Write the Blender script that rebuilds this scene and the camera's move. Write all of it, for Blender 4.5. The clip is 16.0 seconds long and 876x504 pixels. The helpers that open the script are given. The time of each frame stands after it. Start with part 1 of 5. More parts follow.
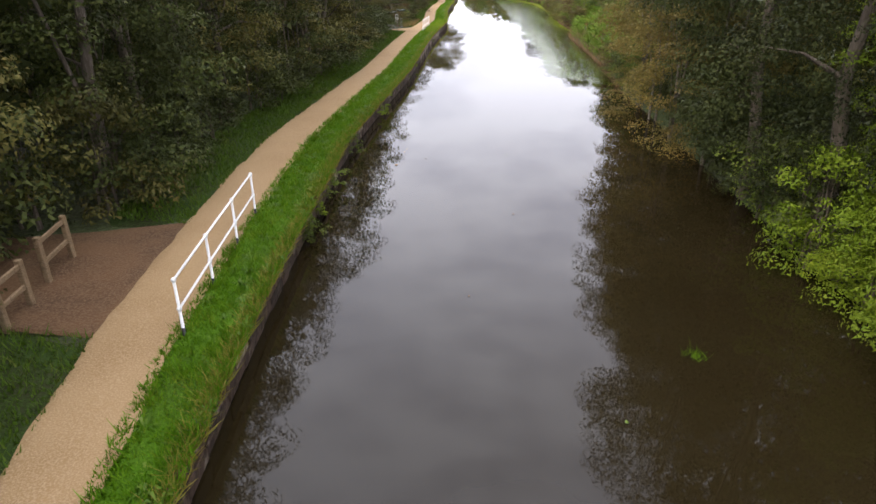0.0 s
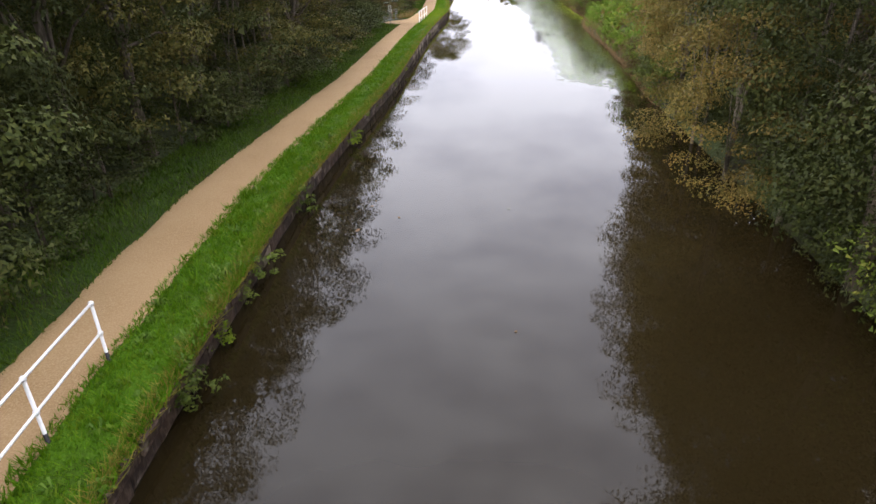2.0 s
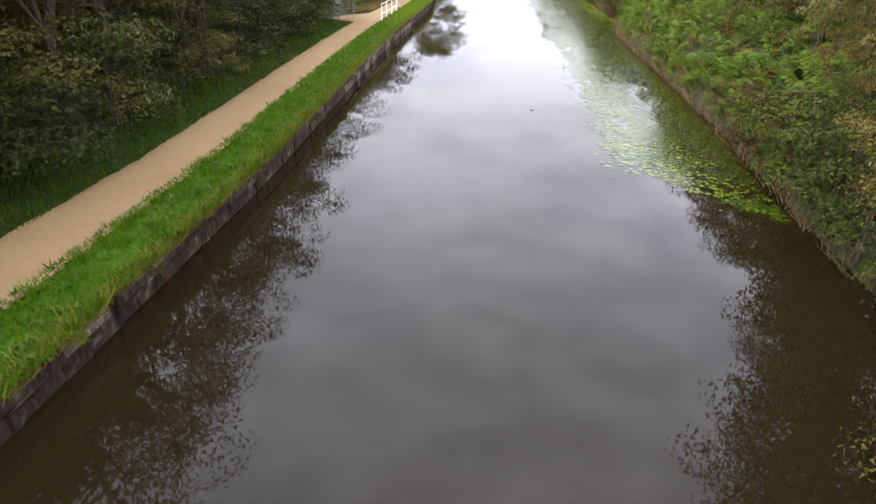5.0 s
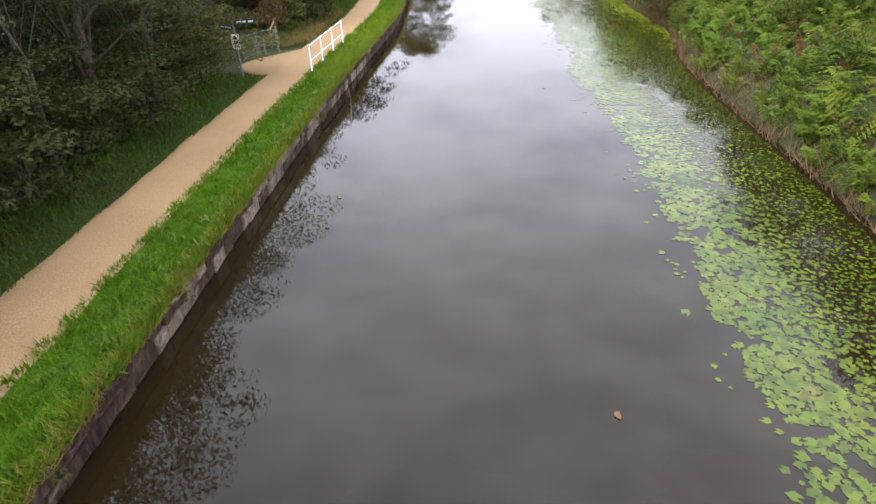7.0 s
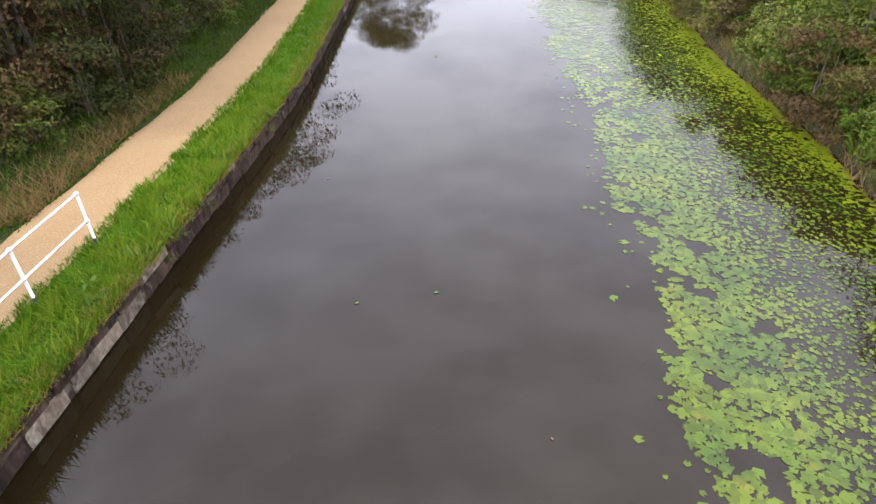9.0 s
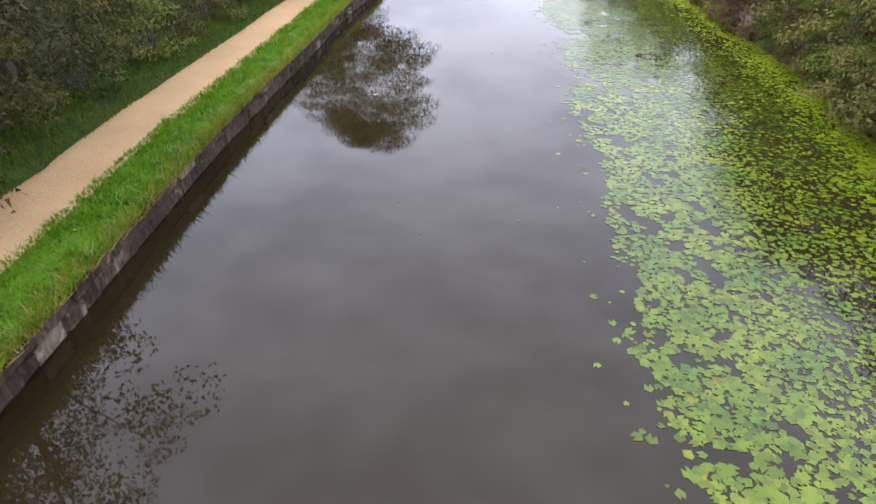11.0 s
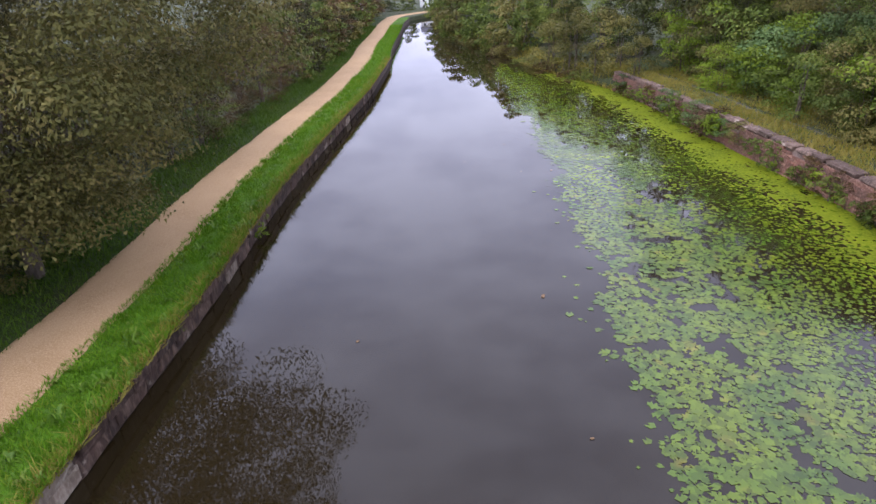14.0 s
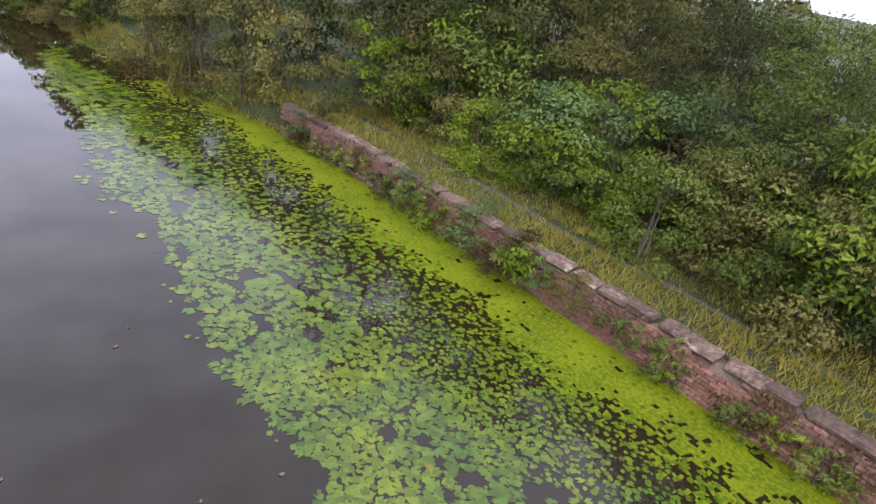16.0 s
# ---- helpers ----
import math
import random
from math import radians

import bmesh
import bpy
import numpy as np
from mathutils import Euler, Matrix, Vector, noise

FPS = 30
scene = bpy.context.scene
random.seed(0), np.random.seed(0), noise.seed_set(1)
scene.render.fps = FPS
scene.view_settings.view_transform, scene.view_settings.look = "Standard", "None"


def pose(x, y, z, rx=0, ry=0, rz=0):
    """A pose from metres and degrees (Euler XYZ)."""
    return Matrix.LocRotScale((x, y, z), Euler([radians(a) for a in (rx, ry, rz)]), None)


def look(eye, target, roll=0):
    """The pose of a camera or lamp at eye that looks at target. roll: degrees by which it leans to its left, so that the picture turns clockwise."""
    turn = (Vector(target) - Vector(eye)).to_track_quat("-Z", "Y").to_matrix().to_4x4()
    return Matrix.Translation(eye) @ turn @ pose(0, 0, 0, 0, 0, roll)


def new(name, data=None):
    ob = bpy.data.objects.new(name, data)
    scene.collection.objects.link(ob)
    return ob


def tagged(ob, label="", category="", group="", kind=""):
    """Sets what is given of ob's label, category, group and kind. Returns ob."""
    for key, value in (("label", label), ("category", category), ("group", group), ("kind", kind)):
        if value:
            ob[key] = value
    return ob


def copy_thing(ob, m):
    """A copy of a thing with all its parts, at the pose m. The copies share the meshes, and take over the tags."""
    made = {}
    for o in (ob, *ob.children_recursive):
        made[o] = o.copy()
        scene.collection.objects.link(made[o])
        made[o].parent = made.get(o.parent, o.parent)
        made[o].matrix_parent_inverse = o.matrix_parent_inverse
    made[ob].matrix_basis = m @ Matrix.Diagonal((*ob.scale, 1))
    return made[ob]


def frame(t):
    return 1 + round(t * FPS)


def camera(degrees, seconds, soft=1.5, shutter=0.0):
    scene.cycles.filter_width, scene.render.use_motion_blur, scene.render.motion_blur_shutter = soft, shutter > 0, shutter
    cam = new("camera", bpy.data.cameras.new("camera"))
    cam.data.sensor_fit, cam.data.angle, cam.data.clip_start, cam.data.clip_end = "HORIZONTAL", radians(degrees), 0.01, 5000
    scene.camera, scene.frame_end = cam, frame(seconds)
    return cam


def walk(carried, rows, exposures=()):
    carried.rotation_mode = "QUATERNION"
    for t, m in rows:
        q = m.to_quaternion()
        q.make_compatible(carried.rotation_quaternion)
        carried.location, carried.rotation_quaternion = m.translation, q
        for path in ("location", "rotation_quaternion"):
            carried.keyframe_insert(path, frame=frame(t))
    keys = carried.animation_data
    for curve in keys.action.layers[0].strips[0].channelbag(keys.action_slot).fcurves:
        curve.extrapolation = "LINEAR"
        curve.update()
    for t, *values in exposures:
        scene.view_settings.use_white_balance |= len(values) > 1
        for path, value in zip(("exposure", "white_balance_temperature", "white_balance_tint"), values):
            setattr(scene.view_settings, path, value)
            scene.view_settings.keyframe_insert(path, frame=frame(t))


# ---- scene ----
# ---------------------------------------------------------------- camera and walk
cam = camera(72.0, 16.0, soft=1.5)
PATH = [
    (0, (-0.691, 3.89, 6.238), (-0.81, 5.696, 5.386), 0.3),
    (0.5, (-0.572, 5.027, 6.242), (-0.695, 6.826, 5.378), 0.0),
    (1, (-0.456, 6.336, 6.334), (-0.543, 8.152, 5.5), -0.1),
    (1.5, (-0.398, 8.202, 6.371), (-0.504, 10.012, 5.526), -0.5),
    (2, (-0.238, 10.278, 6.394), (-0.393, 12.06, 5.499), -1.0),
    (2.5, (-0.12, 12.626, 6.321), (-0.281, 14.418, 5.448), -1.4),
    (3, (-0.076, 15.021, 6.249), (-0.177, 16.818, 5.378), 4.0),
    (3.2, (-0.118, 15.994, 6.231), (-0.214, 17.777, 5.331), 4.2),
    (5.3, (0.295, 30.283, 5.539), (0.146, 32.043, 4.6), 0.4),
    (5.5, (0.285, 31.758, 5.607), (0.13, 33.517, 4.667), -0.2),
    (6, (0.247, 35.411, 5.934), (0.106, 37.156, 4.967), -0.1),
    (6.5, (0.238, 39.787, 6.141), (0.082, 41.511, 5.139), -0.2),
    (7, (-0.023, 43.57, 6.183), (-0.165, 45.289, 5.171), -2.1),
    (7.5, (0.116, 48.152, 6.181), (-0.02, 49.849, 5.132), -1.9),
    (8, (0.4, 52.786, 6.142), (0.271, 54.473, 5.075), -3.0),
    (8.3, (0.502, 55.606, 6.295), (0.396, 57.278, 5.204), -1.3),
    (8.5, (0.555, 57.469, 6.389), (0.449, 59.107, 5.247), -2.0),
    (8.8, (0.575, 60.6, 6.575), (0.454, 62.25, 5.456), -1.45),
    (9, (0.586, 62.55, 6.685), (0.472, 64.185, 5.54), -0.9),
    (9.2, (0.604, 64.61, 6.78), (0.495, 66.23, 5.615), -0.6),
    (11.3, (0.997, 88.221, 6.085), (0.805, 89.884, 4.99), -0.2),
    (11.5, (0.872, 90.558, 6.089), (0.678, 92.227, 5.003), 0.1),
    (12, (0.641, 96.386, 5.939), (0.429, 98.165, 5.05), -1.1),
    (12.3, (0.407, 99.607, 5.983), (0.194, 101.408, 5.141), -1.3),
    (12.5, (0.218, 101.525, 6.031), (0.002, 103.333, 5.203), -1.5),
    (13, (-0.118, 105.763, 6.35), (-0.312, 107.574, 5.523), -1.8),
    (13.5, (0.112, 109.709, 6.658), (-0.102, 111.512, 5.82), -2.4),
    (14, (0.263, 113.745, 6.879), (0.101, 115.539, 6.01), -3.2),
    (14.3, (0.127, 116.172, 6.826), (0.088, 117.979, 5.969), -4.1),
    (14.5, (0.235, 117.752, 6.792), (0.3, 119.558, 5.934), -4.2),
    (15, (0.977, 121.901, 6.521), (1.339, 123.66, 5.64), -3.2),
    (15.5, (1.016, 126.18, 6.509), (1.873, 127.733, 5.584), 11.8),
    (15.8, (0.685, 128.014, 6.65), (1.722, 129.448, 5.717), 15.4),
    (16, (0.265, 129.011, 6.727), (1.35, 130.418, 5.809), 11.4),
]
EXPOSURE = [(0.0, 0.93, 6750, 12), (5.5, 0.98, 6620, 12), (9.0, 0.94, 6500, 13), (11.5, 0.85, 6250, 14), (13.0, 0.62, 6050, 22), (14.5, 0.54, 5850, 22), (15.5, 0.46, 6050, 18), (16.0, 0.62, 6100, 18)]
walk(cam, [(t, look(eye, target, roll)) for t, eye, target, roll in PATH], EXPOSURE)

# ---------------------------------------------------------------- light
SUN_EL, SUN_AZ = radians(48), radians(-125)
world = bpy.data.worlds.new("overcast_sky")
scene.world = world
world.use_nodes = True
wn, wl = world.node_tree.nodes, world.node_tree.links
wn.clear()
w_out = wn.new("ShaderNodeOutputWorld")
w_bg = wn.new("ShaderNodeBackground")
w_sky = wn.new("ShaderNodeTexSky")
w_sky.sky_type, w_sky.sun_disc = "NISHITA", False
w_sky.sun_elevation, w_sky.sun_rotation = SUN_EL, SUN_AZ
w_sky.dust_density = 2.0
w_co = wn.new("ShaderNodeTexCoord")
w_map = wn.new("ShaderNodeMapping")
w_map.inputs["Scale"].default_value = (1.0, 1.0, 2.6)
w_noise = wn.new("ShaderNodeTexNoise")
w_noise.inputs["Scale"].default_value = 4.6
w_noise.inputs["Detail"].default_value = 7.0
w_noise.inputs["Roughness"].default_value = 0.6
w_ramp = wn.new("ShaderNodeValToRGB")
w_ramp.color_ramp.elements[0].position, w_ramp.color_ramp.elements[0].color = 0.36, (11.4, 11.8, 14.3, 1)
w_ramp.color_ramp.elements[1].position, w_ramp.color_ramp.elements[1].color = 0.62, (16.6, 17.1, 19.6, 1)
w_mix = wn.new("ShaderNodeMix")
w_mix.data_type = "RGBA"
w_mix.inputs["Factor"].default_value = 0.9
wl.new(w_co.outputs["Generated"], w_map.inputs["Vector"])
wl.new(w_map.outputs["Vector"], w_noise.inputs["Vector"])
wl.new(w_noise.outputs["Fac"], w_ramp.inputs["Fac"])
wl.new(w_sky.outputs["Color"], w_mix.inputs["A"])
wl.new(w_ramp.outputs["Color"], w_mix.inputs["B"])
w_sep = wn.new("ShaderNodeSeparateXYZ")
w_band = wn.new("ShaderNodeMapRange")
w_band.interpolation_type = "SMOOTHSTEP"
w_band.inputs["From Min"].default_value, w_band.inputs["From Max"].default_value = 0.06, 0.55
w_band.inputs["To Min"].default_value, w_band.inputs["To Max"].default_value = 0.84, 1.28
w_mul = wn.new("ShaderNodeVectorMath")
w_mul.operation = "SCALE"
wl.new(w_co.outputs["Generated"], w_sep.inputs["Vector"])
wl.new(w_sep.outputs["Z"], w_band.inputs["Value"])
wl.new(w_mix.outputs["Result"], w_mul.inputs[0])
wl.new(w_band.outputs["Result"], w_mul.inputs["Scale"])
wl.new(w_mul.outputs["Vector"], w_bg.inputs["Color"])
w_bg.inputs["Strength"].default_value = 0.10
wl.new(w_bg.outputs["Background"], w_out.inputs["Surface"])

sun = new("sun", bpy.data.lights.new("sun", "SUN"))
sun.data.energy, sun.data.angle, sun.data.color = 1.5, radians(16), (1.0, 0.96, 0.9)
sun.matrix_world = look((90 * math.cos(SUN_EL) * math.sin(SUN_AZ), 90 * math.cos(SUN_EL) * math.cos(SUN_AZ), 90 * math.sin(SUN_EL)), (0, 0, 0))


# ---------------------------------------------------------------- materials
def nodes_of(name):
    m = bpy.data.materials.new(name)
    m.use_nodes = True
    n, l = m.node_tree.nodes, m.node_tree.links
    return m, n, l, n["Principled BSDF"]


def mixed(n, l, a, b, fac):
    """A colour mix; a and b are colours or sockets, fac a socket or a number."""
    x = n.new("ShaderNodeMix")
    x.data_type = "RGBA"
    for key, v in (("A", a), ("B", b)):
        if isinstance(v, tuple):
            x.inputs[key].default_value = (*v, 1)
        else:
            l.new(v, x.inputs[key])
    if isinstance(fac, (int, float)):
        x.inputs["Factor"].default_value = fac
    else:
        l.new(fac, x.inputs["Factor"])
    return x.outputs["Result"]


def noise_of(n, l, scale, detail=4.0, lo=0.35, hi=0.65, where="place", stretch=None, distort=0.0):
    """A noise between 0 and 1, in metres of the world (place) or of the object (own)."""
    if where == "place":
        src = n.new("ShaderNodeNewGeometry").outputs["Position"]
    else:
        src = n.new("ShaderNodeTexCoord").outputs["Object"]
    if stretch:
        mp = n.new("ShaderNodeMapping")
        mp.inputs["Scale"].default_value = stretch
        l.new(src, mp.inputs["Vector"])
        src = mp.outputs["Vector"]
    t = n.new("ShaderNodeTexNoise")
    t.inputs["Scale"].default_value, t.inputs["Detail"].default_value = scale, detail
    t.inputs["Distortion"].default_value = distort
    l.new(src, t.inputs["Vector"])
    r = n.new("ShaderNodeMapRange")
    r.inputs["From Min"].default_value, r.inputs["From Max"].default_value = lo, hi
    l.new(t.outputs["Fac"], r.inputs["Value"])
    return r.outputs["Result"]


def bumped(n, l, p, height, strength, distance):
    b = n.new("ShaderNodeBump")
    b.inputs["Strength"].default_value, b.inputs["Distance"].default_value = strength, distance
    l.new(height, b.inputs["Height"])
    l.new(b.outputs["Normal"], p.inputs["Normal"])


def surface(name, base, dark, light, coarse, fine, rough=0.85, bump=0.4, depth=0.01, where="place", spread=0.0, gloss=0.3, metal=0.0, stretch=None, lichen=None):
    """Three tones mixed by two scales of noise, with fine relief; spread varies whole objects."""
    m, n, l, p = nodes_of(name)
    big = noise_of(n, l, coarse, 5.0, 0.38, 0.68, where, stretch)
    small = noise_of(n, l, fine, 3.0, 0.42, 0.72, where, stretch)
    c = mixed(n, l, mixed(n, l, base, dark, big), light, small)
    if lichen:
        c = mixed(n, l, c, lichen[0], noise_of(n, l, lichen[1], 6.0, lichen[2], lichen[2] + 0.09, where, None, 0.6))
    if spread:
        info = n.new("ShaderNodeObjectInfo")
        h = n.new("ShaderNodeHueSaturation")
        r = n.new("ShaderNodeMapRange")
        r.inputs["To Min"].default_value, r.inputs["To Max"].default_value = 1 - spread, 1 + spread
        l.new(info.outputs["Random"], r.inputs["Value"])
        l.new(r.outputs["Result"], h.inputs["Value"])
        l.new(c, h.inputs["Color"])
        c = h.outputs["Color"]
    l.new(c, p.inputs["Base Color"])
    p.inputs["Roughness"].default_value, p.inputs["Metallic"].default_value = rough, metal
    p.inputs["Specular IOR Level"].default_value = gloss
    bumped(n, l, p, small, bump, depth)
    return m


def foliage(name, tones, through_leaf=0.2, rough=0.55, spread=0.32, patch=0.5, gloss=0.10):
    """Leaves: tones picked leaf by leaf, drifting in patches over the crown, some light passing through."""
    m, n, l, p = nodes_of(name)
    geo = n.new("ShaderNodeNewGeometry")
    ramp = n.new("ShaderNodeValToRGB")
    e = ramp.color_ramp.elements
    while len(e) < len(tones):
        e.new(0.5)
    for i, tone in enumerate(tones):
        e[i].position, e[i].color = i / (len(tones) - 1), (*tone, 1)
    drift = noise_of(n, l, patch, 3.0, 0.25, 0.75)
    add = n.new("ShaderNodeMath")
    add.operation = "MULTIPLY_ADD"
    l.new(geo.outputs["Random Per Island"], add.inputs[0])
    add.inputs[1].default_value = 0.55
    half = n.new("ShaderNodeMath")
    half.operation = "MULTIPLY"
    half.inputs[1].default_value = 0.5
    l.new(drift, half.inputs[0])
    l.new(half.outputs[0], add.inputs[2])
    l.new(add.outputs[0], ramp.inputs["Fac"])
    info = n.new("ShaderNodeObjectInfo")
    hue = n.new("ShaderNodeHueSaturation")
    r = n.new("ShaderNodeMapRange")
    r.inputs["To Min"].default_value, r.inputs["To Max"].default_value = 1 - spread, 1 + spread
    l.new(info.outputs["Random"], r.inputs["Value"])
    l.new(r.outputs["Result"], hue.inputs["Value"])
    l.new(ramp.outputs["Color"], hue.inputs["Color"])
    l.new(hue.outputs["Color"], p.inputs["Base Color"])
    p.inputs["Roughness"].default_value = rough
    p.inputs["Specular IOR Level"].default_value = gloss
    tr = n.new("ShaderNodeBsdfTranslucent")
    l.new(hue.outputs["Color"], tr.inputs["Color"])
    ms = n.new("ShaderNodeMixShader")
    ms.inputs["Fac"].default_value = through_leaf
    l.new(p.outputs["BSDF"], ms.inputs[1])
    l.new(tr.outputs["BSDF"], ms.inputs[2])
    l.new(ms.outputs["Shader"], n["Material Output"].inputs["Surface"])
    return m


def water_material():
    m, n, l, p = nodes_of("murky_water")
    silt = noise_of(n, l, 0.12, 4.0, 0.3, 0.7)
    l.new(mixed(n, l, (0.011, 0.0075, 0.0026), (0.017, 0.0125, 0.005), silt), p.inputs["Base Color"])
    p.inputs["Roughness"].default_value = 0.025
    p.inputs["IOR"].default_value = 1.333
    p.inputs["Specular IOR Level"].default_value = 0.5
    ripple = noise_of(n, l, 1.3, 3.0, 0.2, 0.8, stretch=(1.0, 0.5, 1.0))
    bumped(n, l, p, ripple, 0.05, 0.03)
    return m


def pad_material():
    """Wet floating leaves: greens drifting in patches, yellowed here and there, a flat watery shine."""
    m, n, l, p = nodes_of("floating_lily_leaves")
    geo = n.new("ShaderNodeNewGeometry")
    c = mixed(n, l, (0.044, 0.080, 0.005), (0.084, 0.114, 0.005), noise_of(n, l, 0.9, 3.0, 0.35, 0.65))
    c = mixed(n, l, c, (0.135, 0.118, 0.010), noise_of(n, l, 2.1, 4.0, 0.60, 0.78))
    h = n.new("ShaderNodeHueSaturation")
    r = n.new("ShaderNodeMapRange")
    r.inputs["To Min"].default_value, r.inputs["To Max"].default_value = 0.62, 1.28
    l.new(geo.outputs["Random Per Island"], r.inputs["Value"])
    l.new(r.outputs["Result"], h.inputs["Value"])
    l.new(c, h.inputs["Color"])
    l.new(h.outputs["Color"], p.inputs["Base Color"])
    p.inputs["Roughness"].default_value = 0.17
    p.inputs["IOR"].default_value = 1.4
    p.inputs["Specular IOR Level"].default_value = 0.42
    return m


